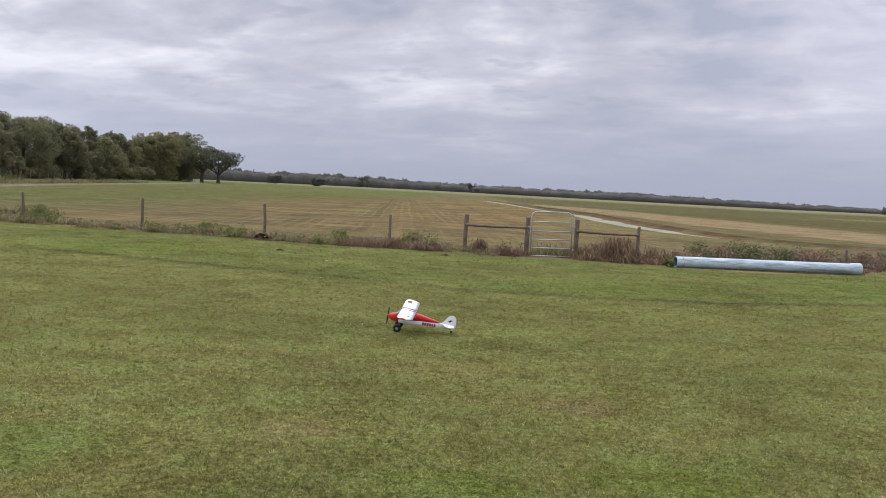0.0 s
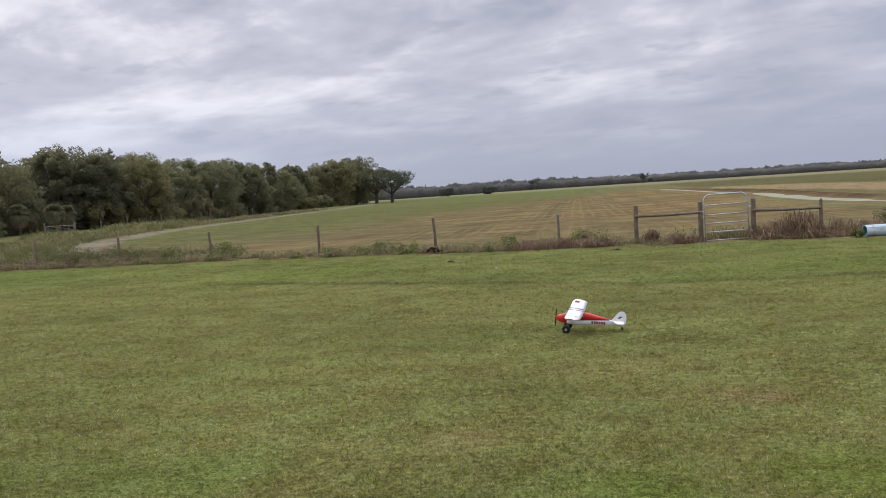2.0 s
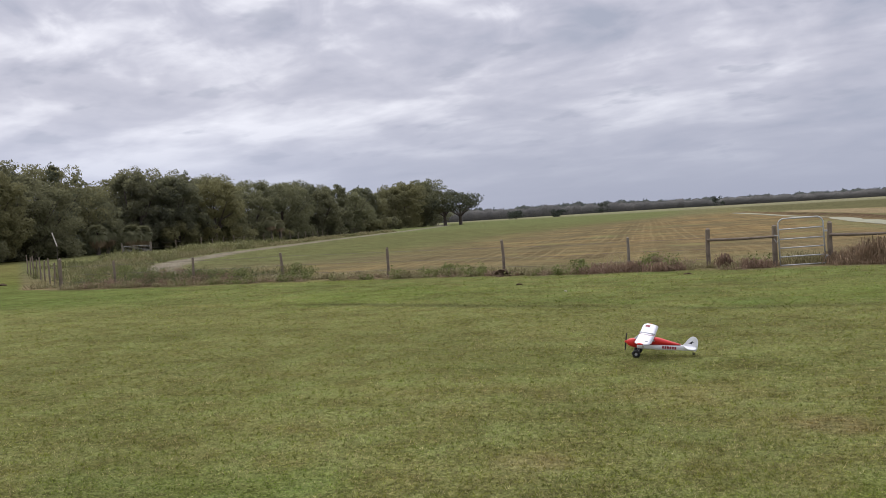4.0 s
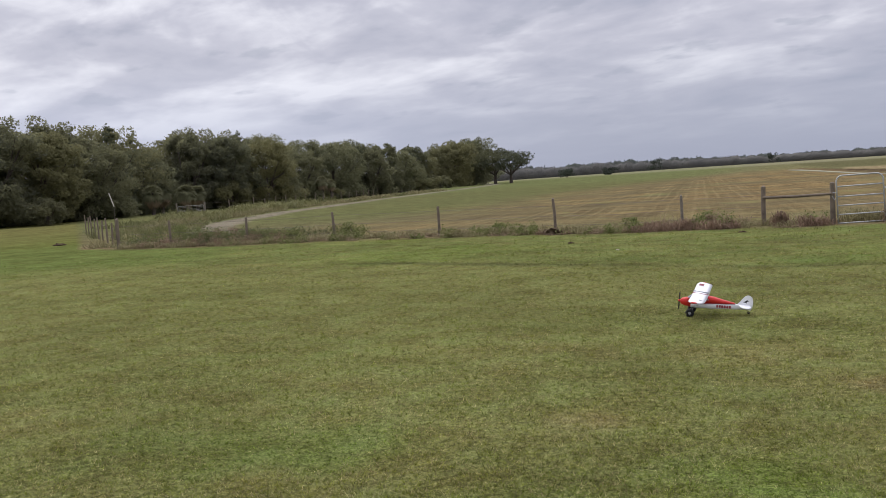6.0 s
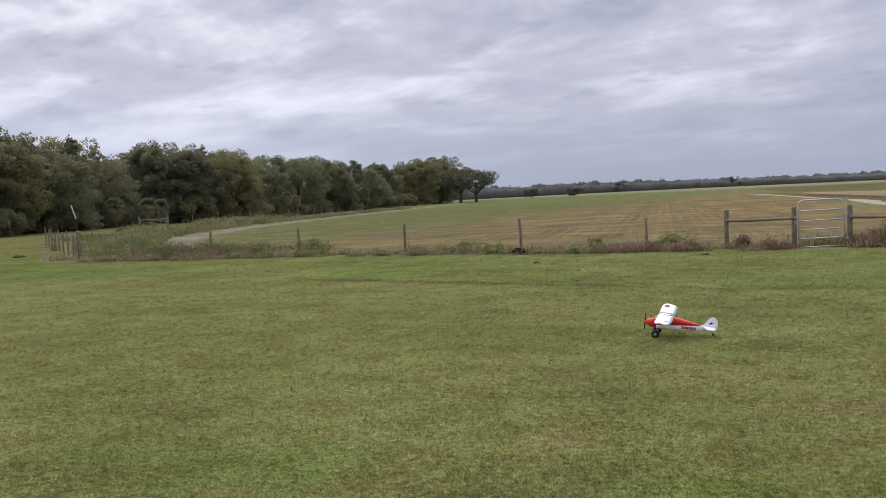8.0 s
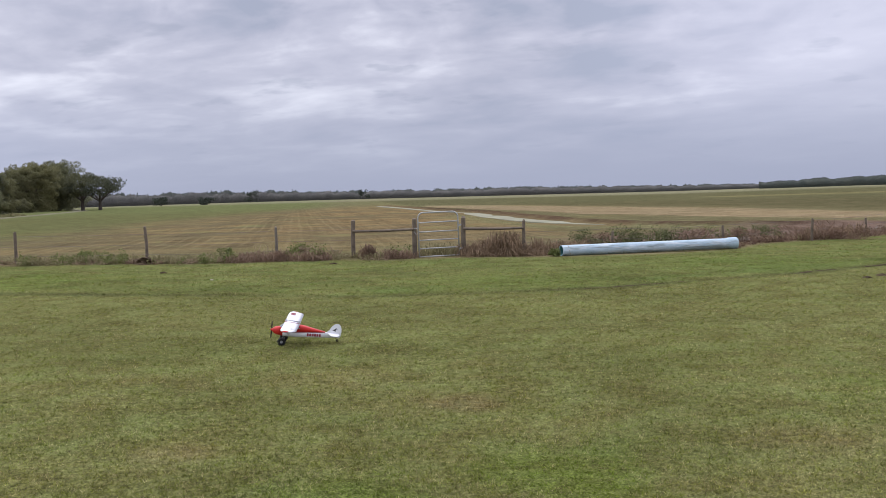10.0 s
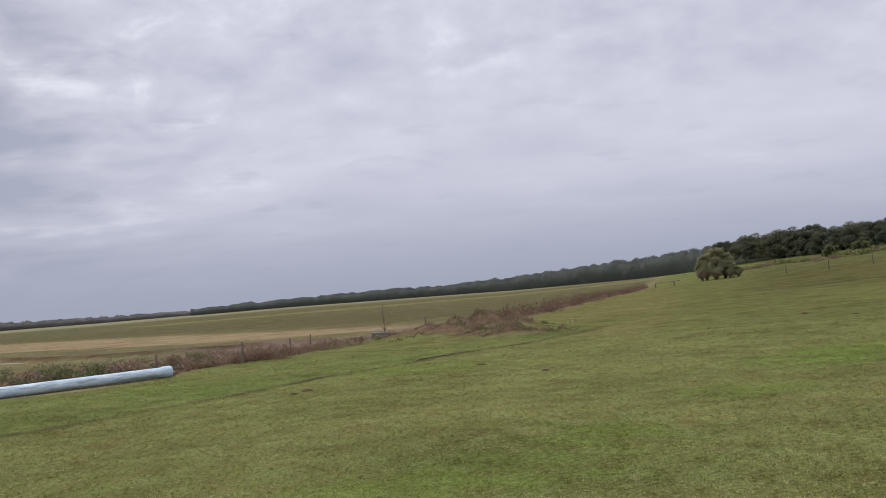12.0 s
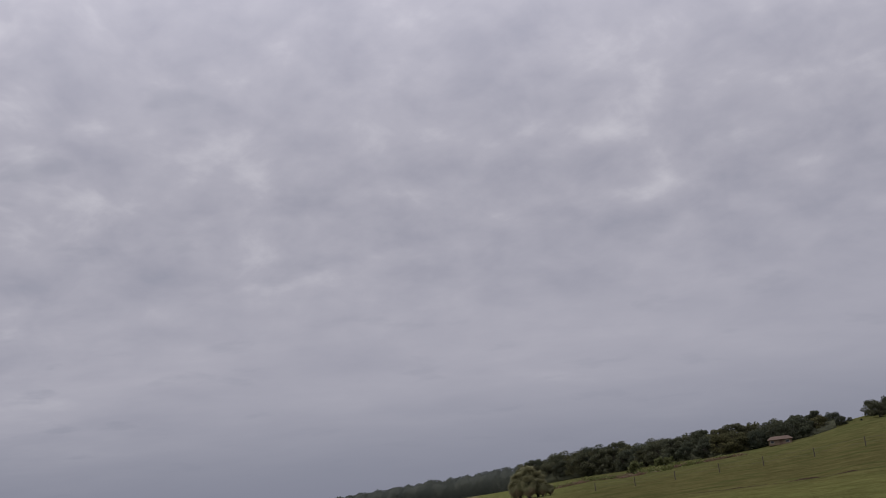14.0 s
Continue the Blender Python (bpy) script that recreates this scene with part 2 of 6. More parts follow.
    if translucent:
        tr, mx = t.nodes.new("ShaderNodeBsdfTranslucent"), t.nodes.new("ShaderNodeMixShader")
        t.links.new(col, tr.inputs[0])
        mx.inputs[0].default_value = translucent
        t.links.new(b.outputs[0], mx.inputs[1])
        t.links.new(tr.outputs[0], mx.inputs[2])
        t.links.new(mx.outputs[0], t.nodes["Material Output"].inputs[0])
    return m


GROUND = tint_material("ground_cover", "zone", amount=0.5, fine=13.0, bump=0.9, rows=True)
BLADES = tint_material("grass_blades", "zone", rough=0.6, amount=0.2, fine=13.0, bump=0.0, translucent=0.5)
BARK = material("bark", (0.085, 0.07, 0.058), 0.9, vary=0.5, scale=3, fine=25, bump=0.7)
# the wood's leaf colours: darks lifted and greyed, haze put into the base colour
WOODLAND_LEAF = leaf_material("woodland_leaves", (0.106, 0.114, 0.086), (0.186, 0.188, 0.110), translucent=0.4, clump=0.45, grain=0.2, mixed=True)
OAK_LEAF = leaf_material("oak_leaves", (0.121, 0.125, 0.091), (0.213, 0.210, 0.114), translucent=0.6, clump=0.4, grain=0.2, mixed=True)
# far belts: distance haze put into both base colours, lifted and greyed
FAR_LEAF = leaf_material("hazed_woods_leaves", (0.066, 0.078, 0.068), (0.104, 0.113, 0.092), clump=0.12, grain=0.2)
BARE_WOODS = leaf_material("hazed_bare_woods", (0.105, 0.104, 0.096), (0.175, 0.167, 0.148), clump=0.08, grain=0.2)
PALM_LEAF = leaf_material("palm_fronds", (0.125, 0.130, 0.075), (0.255, 0.25, 0.135))
PALM_PALE = leaf_material("pale_palm_fronds", (0.165, 0.168, 0.090), (0.37, 0.355, 0.205))
PALM_DEAD = leaf_material("dead_palm_fronds", (0.19, 0.14, 0.09), (0.40, 0.31, 0.20))
WEED_BROWN = leaf_material("dead_weeds", (0.165, 0.118, 0.080), (0.42, 0.32, 0.215), translucent=0.4, clump=1.4)
WEED_DARK = leaf_material("russet_weeds", (0.105, 0.070, 0.048), (0.30, 0.205, 0.14), translucent=0.35, clump=1.4)
WEED_STRAW = leaf_material("dry_grass", (0.155, 0.132, 0.065), (0.33, 0.295, 0.155), clump=1.4)
WEED_RUSSET = leaf_material("russet_dead_grass", (0.098, 0.064, 0.038), (0.36, 0.26, 0.165), translucent=0.3, clump=1.6, grain=0.9)
WEED_MAUVE = leaf_material("mauve_dead_grass", (0.17, 0.138, 0.11), (0.40, 0.335, 0.27), translucent=0.2, clump=1.0)
BRUSH = leaf_material("dark_russet_brush", (0.078, 0.048, 0.033), (0.215, 0.138, 0.094), translucent=0.2, clump=0.5)
VERGE_GREEN = leaf_material("olive_verge_grass", (0.085, 0.095, 0.036), (0.21, 0.205, 0.09), clump=0.3)
VERGE_PALE = leaf_material("yellow_verge_grass", (0.125, 0.130, 0.055), (0.27, 0.26, 0.115), clump=0.5)
# oaks at the field's end: dark tone lifted, haze put into the colour
DARK_OAK = leaf_material("dark_oak_leaves", (0.066, 0.076, 0.062), (0.145, 0.150, 0.088), translucent=0.35, clump=0.4, grain=0.2, mixed=True)
PASTURE_LEAF = leaf_material("pasture_tree_leaves", (0.060, 0.069, 0.052), (0.138, 0.140, 0.082), translucent=0.3, clump=0.45, grain=0.2, mixed=True)
DARK_BUSH = leaf_material("dark_bush_leaves", (0.045, 0.055, 0.045), (0.085, 0.095, 0.070))
SHRUB_GREEN = leaf_material("dull_shrub_leaves", (0.06, 0.075, 0.032), (0.18, 0.19, 0.08), clump=1.4)
WEED_GREEN = leaf_material("green_weeds", (0.08, 0.10, 0.03), (0.23, 0.25, 0.09), clump=1.4)
POST_WOOD = material("weathered_post_wood", (0.165, 0.132, 0.098), 0.9, vary=0.4, scale=4, fine=40, bump=0.5)
POST_GREY = material("grey_post_wood", (0.195, 0.168, 0.132), 0.9, vary=0.35, scale=4, fine=40, bump=0.5)
GALV = material("galvanised_steel", (0.43, 0.43, 0.42), 0.5, 0.3, vary=0.2, scale=8, fine=70, bump=0.05)
GATE_DULL = material("dull_weathered_steel", (0.30, 0.29, 0.26), 0.6, 0.2, vary=0.3, scale=6, fine=50)
WIRE = material("rusty_wire", (0.16, 0.13, 0.11), 0.6, 0.6, vary=0.3)
PVC = material("pale_blue_pvc", (0.40, 0.53, 0.61), 0.5, vary=0.1, scale=2.5, fine=30, bump=0.08, color2=(0.53, 0.64, 0.70))
PVC_IN = material("teal_pvc_inside", (0.10, 0.27, 0.29), 0.6, vary=0.3)
SOIL = material("dark_loose_soil", (0.078, 0.057, 0.037), 0.95, vary=0.5, scale=9, fine=60, bump=1.0, spec=0.03)
FOAM_WHITE = material("white_painted_foam", (0.80, 0.80, 0.81), 0.4, vary=0.035, scale=14, fine=160, spec=0.4)
FOAM_RED = material("red_painted_foam", (0.62, 0.028, 0.022), 0.38, vary=0.12, scale=14, fine=160, spec=0.45)
MAROON = material("maroon_decal", (0.28, 0.035, 0.05), 0.45, vary=0.1)
GREY_DECAL = material("grey_decal", (0.20, 0.20, 0.22), 0.45, vary=0.1)
BLACK_DECAL = material("black_decal", (0.02, 0.02, 0.025), 0.5, vary=0.2)
RUBBER = material("black_rubber", (0.022, 0.022, 0.023), 0.75, vary=0.3, scale=30)
HUB = material("grey_plastic_hub", (0.35, 0.35, 0.36), 0.4, vary=0.1)
GLAZE = material("smoked_canopy_plastic", (0.48, 0.50, 0.54), 0.18, vary=0.08, spec=0.6)
LAMP_RED = material("red_lamp_lens", (0.75, 0.06, 0.03), 0.25, vary=0.1)
CONCRETE = material("weathered_concrete", (0.17, 0.165, 0.155), 0.9, vary=0.25, scale=4, bump=0.3)
STUCCO = material("tan_stucco", (0.19, 0.14, 0.10), 0.9, vary=0.15, scale=2)
ROOF = material("brown_shingles", (0.13, 0.09, 0.07), 0.9, vary=0.3, scale=1.5, bump=0.4)
DARK_PANE = material("dark_window_glass", (0.03, 0.035, 0.04), 0.15, vary=0.2, spec=0.6)
STICK_PALE = material("faded_pole_paint", (0.50, 0.46, 0.40), 0.7, vary=0.2)
STICK_WHITE = material("white_pole_paint", (0.75, 0.75, 0.74), 0.5, vary=0.08)


def streak(m, scale, color, amount):
    """Long dirty streaks along a thing's own x."""
    t = m.node_tree
    b = t.nodes["Principled BSDF"]
    link = b.inputs["Base Color"].links[0]
    mp, tc = t.nodes.new("ShaderNodeMapping"), t.nodes.new("ShaderNodeTexCoord")
    mp.inputs["Scale"].default_value = scale
    t.links.new(tc.outputs["Object"], mp.inputs[0])
    f = math_node(t, "MULTIPLY", smooth(t, noise_node(t, mp.outputs[0], 1.0, 5, 0.65), 0.5, 0.66), amount)
    t.links.new(mix_node(t, f, link.from_socket, color), b.inputs["Base Color"])


streak(PVC, (0.9, 9.0, 9.0), (0.20, 0.22, 0.20), 0.75)
streak(PVC, (1.3, 12.0, 12.0), (0.70, 0.74, 0.75), 0.7)


def water_material():
    m = material("flooded_ditch_water", (0.27, 0.265, 0.185), 0.75, vary=0.22, scale=0.35, fine=3.0, spec=0.05)
    return m


WATER = water_material()


# ---- mesh helpers ----
def part(name, bm, mat, parent=None, label="", smooth_faces=False):
    me = bpy.data.meshes.new(name)
    bm.to_mesh(me)
    bm.free()
    me.materials.append(mat)
    if smooth_faces:
        me.polygons.foreach_set("use_smooth", [True] * len(me.polygons))
    ob = new(name, me)
    ob.parent = parent
    if label:
        ob["label"] = label
    return ob


def raw_mesh(name, verts, faces, mat, corners=4, colors=None, smooth_faces=False):
    """A mesh from numpy arrays: verts (n, 3), faces (m, corners)."""
    me = bpy.data.meshes.new(name)
    verts, faces = np.asarray(verts, np.float32), np.asarray(faces, np.int32)
    corners = faces.shape[1]
    me.vertices.add(len(verts))
    me.vertices.foreach_set("co", verts.ravel())
    me.loops.add(faces.size)
    me.loops.foreach_set("vertex_index", faces.ravel())
    me.polygons.add(len(faces))
    me.polygons.foreach_set("loop_start", np.arange(len(faces), dtype=np.int32) * corners)
    if smooth_faces:
        me.polygons.foreach_set("use_smooth", np.ones(len(faces), bool))
    me.update(calc_edges=True)
    if colors is not None:
        layer = me.color_attributes.new("zone", "FLOAT_COLOR", "POINT")
        rgba = np.ones((len(verts), 4), np.float32)
        rgba[:, :colors.shape[1]] = colors
        layer.data.foreach_set("color", rgba.ravel())
    me.materials.append(mat)
    return me


def tube(bm, pts, radii, seg=8, closed=False, caps=True):
    """Sweeps a circle along pts."""
    pts = [Vector(p) for p in pts]
    if isinstance(radii, (int, float)):
        radii = [radii] * len(pts)
    rings, n = [], len(pts)
    for i, p in enumerate(pts):
        a = pts[(i - 1) % n] if closed else pts[max(i - 1, 0)]
        b = pts[(i + 1) % n] if closed else pts[min(i + 1, n - 1)]
        d = (b - a).normalized()
        side = d.cross(Vector((0, 0, 1)) if abs(d.z) < 0.95 else Vector((1, 0, 0))).normalized()
        up = side.cross(d)
        rings.append([bm.verts.new(p + radii[i] * (side * math.cos(k * math.tau / seg) + up * math.sin(k * math.tau / seg)))
                      for k in range(seg)])
    for i in range(n if closed else n - 1):
        r, s = rings[i], rings[(i + 1) % n]
        for k in range(seg):
            bm.faces.new((r[k], r[(k + 1) % seg], s[(k + 1) % seg], s[k]))
    if caps and not closed:
        bm.faces.new(rings[0])
        bm.faces.new(list(reversed(rings[-1])))
    bmesh.ops.recalc_face_normals(bm, faces=bm.faces)
    return bm


def block(bm, size, m=None, bevel=0.0):
    made = bmesh.ops.create_cube(bm, size=1.0)["verts"]
    bmesh.ops.scale(bm, vec=size, verts=made)
    if bevel:
        edges = list({e for v in made for e in v.link_edges})
        made = bmesh.ops.bevel(bm, geom=edges, offset=bevel, segments=2, affect="EDGES", profile=0.6)["verts"]
    if m:
        bmesh.ops.transform(bm, matrix=m, verts=list({v for v in made if v.is_valid}))
    return bm


def plate(bm, outline, thick, m=None, bevel=0.0):
    """A flat plate from an outline in its own xy, thick along z, centred."""
    lo = [bm.verts.new((x, y, -thick / 2)) for x, y in outline]
    hi = [bm.verts.new((x, y, thick / 2)) for x, y in outline]
    n = len(outline)
    bm.faces.new(list(reversed(lo)))
    bm.faces.new(hi)
    for i in range(n):
        bm.faces.new((lo[i], lo[(i + 1) % n], hi[(i + 1) % n], hi[i]))
    bmesh.ops.recalc_face_normals(bm, faces=bm.faces)
    if bevel:
        rim = [e for e in bm.edges if abs(e.verts[0].co.z - e.verts[1].co.z) < 1e-6]
        bmesh.ops.bevel(bm, geom=rim, offset=bevel, segments=2, affect="EDGES")
    if m:
        bmesh.ops.transform(bm, matrix=m, verts=bm.verts)
    return bm


def loft(bm, rings, caps=True):
    rows = [[bm.verts.new(p) for p in r] for r in rings]
    n = len(rows[0])
    for r, s in zip(rows, rows[1:]):
        for k in range(n):
            bm.faces.new((r[k], r[(k + 1) % n], s[(k + 1) % n], s[k]))
    if caps:
        bm.faces.new(rows[0])
        bm.faces.new(list(reversed(rows[-1])))
    bmesh.ops.recalc_face_normals(bm, faces=bm.faces)
    return bm


# ---- the lie of the land ----
def lerp_table(v, xs, ys):
    return np.interp(v, xs, ys)


FENCE = [(-26.7, 32.5), (-24.0, 32.3), (-20.4, 32.1), (-16.6, 31.9), (-12.4, 31.6), (-8.2, 31.2), (-4.1, 30.7), (-1.75, 30.4)]
EDGE_X = [-60, -27.5, -26, -8, 0, 4, 7.0, 10.2, 11.5, 13.1, 15.3, 19.0, 21.2, 23.0, 24.4, 25.0, 25.8, 27.6, 31, 36.9, 42.6, 50.6, 75, 109, 300]
EDGE_Y = [32, 32.2, 31.6, 30.4, 29.0, 28.0, 28.2, 29.9, 31.6, 32.6, 33.2, 36.8, 38.5, 38.9, 36.0, 33.5, 32.6, 34.0, 40.0, 47.0, 51.5, 58.0, 79.0, 106.0, 280]


ROAD = [(-20.0, 36.5), (-27, 40), (-33, 48.0), (-39, 60), (-45, 78.0), (-51.5, 106), (-57.5, 137), (-66, 180), (-80, 245), (-110, 330)]
DRAIN = [(-12, 22.6), (-6.0, 20.2), (-0.6, 18.5), (0.9, 18.6), (2.3, 18.9), (5.0, 19.75), (8.4, 20.9), (11.3, 22.6), (13.4, 23.5), (16.4, 25.1), (19.6, 26.1), (22.0, 26.8), (25.8, 29.0), (31.0, 32.2), (35.8, 34.8), (42.3, 36.8), (49.9, 39.4)]
CHANNEL = [(10.6, 53), (9.0, 57.4), (8.3, 66), (7.4, 78), (6.4, 92), (5.6, 97), (3.1, 109), (-0.5, 139), (-5.0, 175)]
BANK = [(20, 46.5), (15.5, 49.0), (12.6, 52.8), (11.3, 57.3), (10.1, 64.2), (8.8, 84), (7.2, 104), (3.8, 125), (-3.6, 176)]
HEAP = [(25.4, 37.0, 0.60, 3.0, 2.6), (28.4, 37.4, 0.56, 1.9, 2.0), (24.6, 32.3, 0.40, 1.9, 2.3)]   # spoil heap: middle, height, radii


def rough_noise(x, y, scale, seed):
    """Smooth random waves, summed over a few directions."""
    rng = np.random.RandomState(seed)
    out = np.zeros_like(x, dtype=float)
    for i in range(7):
        a, k, ph = rng.uniform(0, math.tau), rng.uniform(0.6, 1.8) / scale, rng.uniform(0, math.tau)
        out += np.sin((x * math.cos(a) + y * math.sin(a)) * k * math.tau + ph)
    return out / 3.7


def path_distance(x, y, pts):
    best = np.full(x.shape, 1e9)
    for (ax, ay), (bx, by) in zip(pts, pts[1:]):
        dx, dy = bx - ax, by - ay
        s = np.clip(((x - ax) * dx + (y - ay) * dy) / (dx * dx + dy * dy), 0, 1)
        best = np.minimum(best, np.hypot(x - ax - s * dx, y - ay - s * dy))
    return best


def ground_z(x, y):
    x, y = np.asarray(x, float), np.asarray(y, float)
    d, az = np.hypot(x, y), np.degrees(np.arctan2(x, y))
    rise = lerp_table(az, [38, 45, 50, 55, 60, 62, 65, 66.8, 68, 80, 110, 140], [0, 0.2, 0.65, 1.1, 1.93, 2.15, 2.65, 3.2, 3.45, 4.2, 2.0, 0])
    z = rise * (np.minimum(d, lerp_table(az, [52, 60], [300, 228])) / 130) ** 2
    z = z + lerp_table(az, [15, 25, 45, 50], [0, 1, 1, 0]) * np.clip((d - 150) / 350, 0, 1) * 1.2
    near = np.clip((d - 3) / 10, 0, 1) * np.clip((400 - d) / 200, 0, 1)
    z = z + near * 0.025 * rough_noise(x, y, 9, 3)
    # spoil heap beside the ditch
    for hx, hy, high, rx, ry in HEAP:
        heap = np.exp(-(((x - hx) / rx) ** 2 + ((y - hy) / ry) ** 2) * 1.2)
        z = z + high * heap * (1 + 0.30 * rough_noise(x, y, 1.6, 8))
    z = z + 0.22 * np.exp(-(path_distance(x, y, BANK) / 0.9) ** 2) * (y > 45)
    # shallow ditch behind the lawn's edge
    behind = y - lerp_table(x, EDGE_X, EDGE_Y)
    z = z - 0.22 * np.exp(-((behind - 4.5) / 1.6) ** 2) * (x > 6) * (x < 24) * np.clip((x - 6) / 3, 0, 1)
    return z


def mixc(base, color, w):
    return base * (1 - w[:, None]) + np.array(color)[None, :] * w[:, None]


def step(v, lo, hi):
    s = np.clip((v - lo) / (hi - lo), 0, 1)
    return s * s * (3 - 2 * s)


PATCHES = [  # x, y, radius, colour: bare and lush spots of the lawn
    (-1.75, 7.3, 0.42, (0.19, 0.135, 0.075)), (0.4, 8.9, 0.42, (0.135, 0.085, 0.05)), (-0.9, 10.3, 0.8, (0.16, 0.135, 0.06)),
    (-4.4, 6.5, 1.0, (0.090, 0.120, 0.034)), (-3.6, 6.3, 0.7, (0.090, 0.120, 0.034)), (1.5, 7.3, 0.45, (0.088, 0.112, 0.032)),
    (10.1, 13.7, 2.4, (0.138, 0.132, 0.052)), (4.9, 8.7, 1.1, (0.086, 0.128, 0.026)), (6.3, 8.3, 1.4, (0.086, 0.128, 0.026)), (8.4, 9.2, 1.2, (0.086, 0.128, 0.026)),
    (-13.2, 30.6, 1.4, (0.125, 0.15, 0.036)), (-35, 40, 6.0, (0.112, 0.132, 0.036)), (2.3, 21.2, 2.2, (0.105, 0.14, 0.035)),
    (8.5, 24.5, 2.6, (0.10, 0.14, 0.035)), (14.0, 22.0, 2.5, (0.105, 0.145, 0.035)), (-10, 24.0, 3.0, (0.11, 0.145, 0.035)),
    (17.7, 12.3, 2.2, (0.084, 0.134, 0.028)), (19.9, 12.3, 2.0, (0.084, 0.134, 0.028)), (12.8, 10.5, 1.2, (0.086, 0.132, 0.028)),
    (0.9, 6.4, 0.8, (0.103, 0.142, 0.026)), (-0.3, 6.0, 0.6, (0.095, 0.145, 0.028)), (3.0, 7.2, 0.6, (0.17, 0.14, 0.07)),
]


def zone_color(x, y):
    """Base colour of the ground cover at each place."""
    x, y = np.asarray(x, float), np.asarray(y, float)
    d, az = np.hypot(x, y), np.degrees(np.arctan2(x, y))
    n1, n2, n3, n4 = rough_noise(x, y, 5.0, 11), rough_noise(x, y, 1.3, 12), rough_noise(x, y, 22, 13), rough_noise(x, y, 0.45, 14)
    # mown lawn: green with straw showing through
    c = np.tile(np.array([0.127, 0.131, 0.048]), (len(x), 1))
    c = mixc(c, (0.165, 0.152, 0.064), step(n1 * 0.6 + n2 * 0.5, 0.05, 1.1) * 0.75)
    c = mixc(c, (0.098, 0.118, 0.036), step(n1 * -0.5 + n2 * 0.35 + n3 * 0.5, 0.25, 1.0) * 0.75)
    beyond = step(y - lerp_table(x, [p[0] for p in DRAIN], [p[1] for p in DRAIN]) + 0.5 * n2 + 0.3 * n1, -0.8, 1.4) * (1 - step(d, 45, 60))
    c = mixc(c, (0.100, 0.126, 0.042), beyond * (0.30 + 0.42 * np.clip(rough_noise(x * 0.5, y, 1.4, 16), -0.7, 1)) * (1 - 0.4 * step(x, 20, 34)))
    c = mixc(c, (0.140, 0.137, 0.055), (1 - beyond) * step(d, 11, 15) * 0.55)
    c = mixc(c, (0.160, 0.147, 0.060), (1 - step(d + 1.2 * n1, 7.5, 11)) * step(n2 + 0.6 * n1, -0.3, 0.6) * 0.36)
    c = mixc(c, (0.092, 0.128, 0.036), step(-az, 31, 37) * step(d, 26, 34) * (1 - step(d, 58, 80)) * 0.6)
    for px, py, r, col in PATCHES:
        w = 1 - step(np.hypot(x - px, (y - py)) + r * (0.30 * n2 + 0.30 * n4), r * 0.35, r * 1.3)
        c = mixc(c, col, w * (0.58 + 0.30 * np.clip(n4 + 0.5 * n1, -1, 1)))
    # outside the mown part
    behind = y - lerp_table(x, EDGE_X, EDGE_Y)
    field = step(behind, 0.0, 0.7) * (az > -41.5) * (az < 49.5)
    f = np.tile(np.array([0.132, 0.125, 0.066]), (len(x), 1))
    f = mixc(f, (0.17, 0.145, 0.064), step(n3 + 0.4 * n1, 0.1, 1.2) * 0.6)
    # harvested stubble, browner towards the middle
    across = x + 0.06 * y
    stubble = step(y, 31, 40) * (1 - step(y + 2 * n1, 140, 230)) * step(across + n1 * 1.2 - np.clip((y - 90) * 0.12, 0, 12), -24, -9) * (1 - step(across + n1 * 0.5, 8.5, 10.5))
    f = mixc(f, (0.136, 0.114, 0.062), stubble * 0.85)
    gold = stubble * step(across, -9, -2) * step(y, 36, 55)
    f = mixc(f, (0.200, 0.140, 0.068), gold * (0.40 + 0.35 * np.clip(n1 + 0.5 * n3, -1, 1)).clip(0, 1))
    n5 = rough_noise(x * 0.8, y * 0.30, 2.6, 15)
    f = mixc(f, (0.098, 0.082, 0.050), stubble * step(n5 + 0.5 * n1, 0.0, 0.9) * 0.6)
    f = mixc(f, (0.215, 0.165, 0.078), stubble * step(-n5 + 0.5 * n3, 0.1, 1.0) * 0.5)
    # straw strip, then green strips, beyond the channel
    right = step(across, 9.5, 12.5)
    lo = lerp_table(az, [0, 5, 10, 17, 24, 32], [160, 112, 82, 68, 60, 60])
    hi = lerp_table(az, [0, 5, 10, 17, 24, 32], [176, 152, 121, 97, 76, 66])
    straw = (az > 1) * step(across, 9.5, 12.5) * step(d + 1.2 * n1, lo - 2, lo + 2) * (1 - step(d + 2 * n1, hi - 4, hi + 6)) * (1 - step(az, 30, 36))
    f = mixc(f, (0.27, 0.215, 0.13), straw * (0.7 + 0.2 * np.clip(n1, -1, 1)))
    olive = right * step(d, hi, hi + 20) * (1 - step(y, 330, 420))
    f = mixc(f, (0.100, 0.095, 0.049), olive)
    f = mixc(f, (0.130, 0.118, 0.063), olive * step(rough_noise(x * 0.35, y, 14, 17) + 0.5 * n1, 0.2, 1.0) * 0.7)
    f = mixc(f, (0.30, 0.24, 0.115), right * step(y, 178, 190) * (1 - step(y, 200, 215)) * (x > 60) * 0.25)
    # farmland left of the stubble
    limit = np.clip((y - 90) * 0.12, 0, 12)
    green = (1 - step(across + 1.5 * n1 - limit, -24, -13)) * step(y, 38, 60)
    f = mixc(f, (0.112, 0.126, 0.052), green * 0.8)
    f = mixc(f, (0.235, 0.220, 0.150), step(d, 310, 470) * 0.6)
    # pale green growth on the near side of the channel, dull brown ground behind the gate
    c_ = path_distance(x, y, [(24, 44.5), (15, 48.5), (9.2, 55), (6.6, 66), (4.4, 84)])
    f = mixc(f, (0.165, 0.162, 0.080), (1 - step(c_ + 0.8 * n1, 1.0, 4.6)) * 0.75)
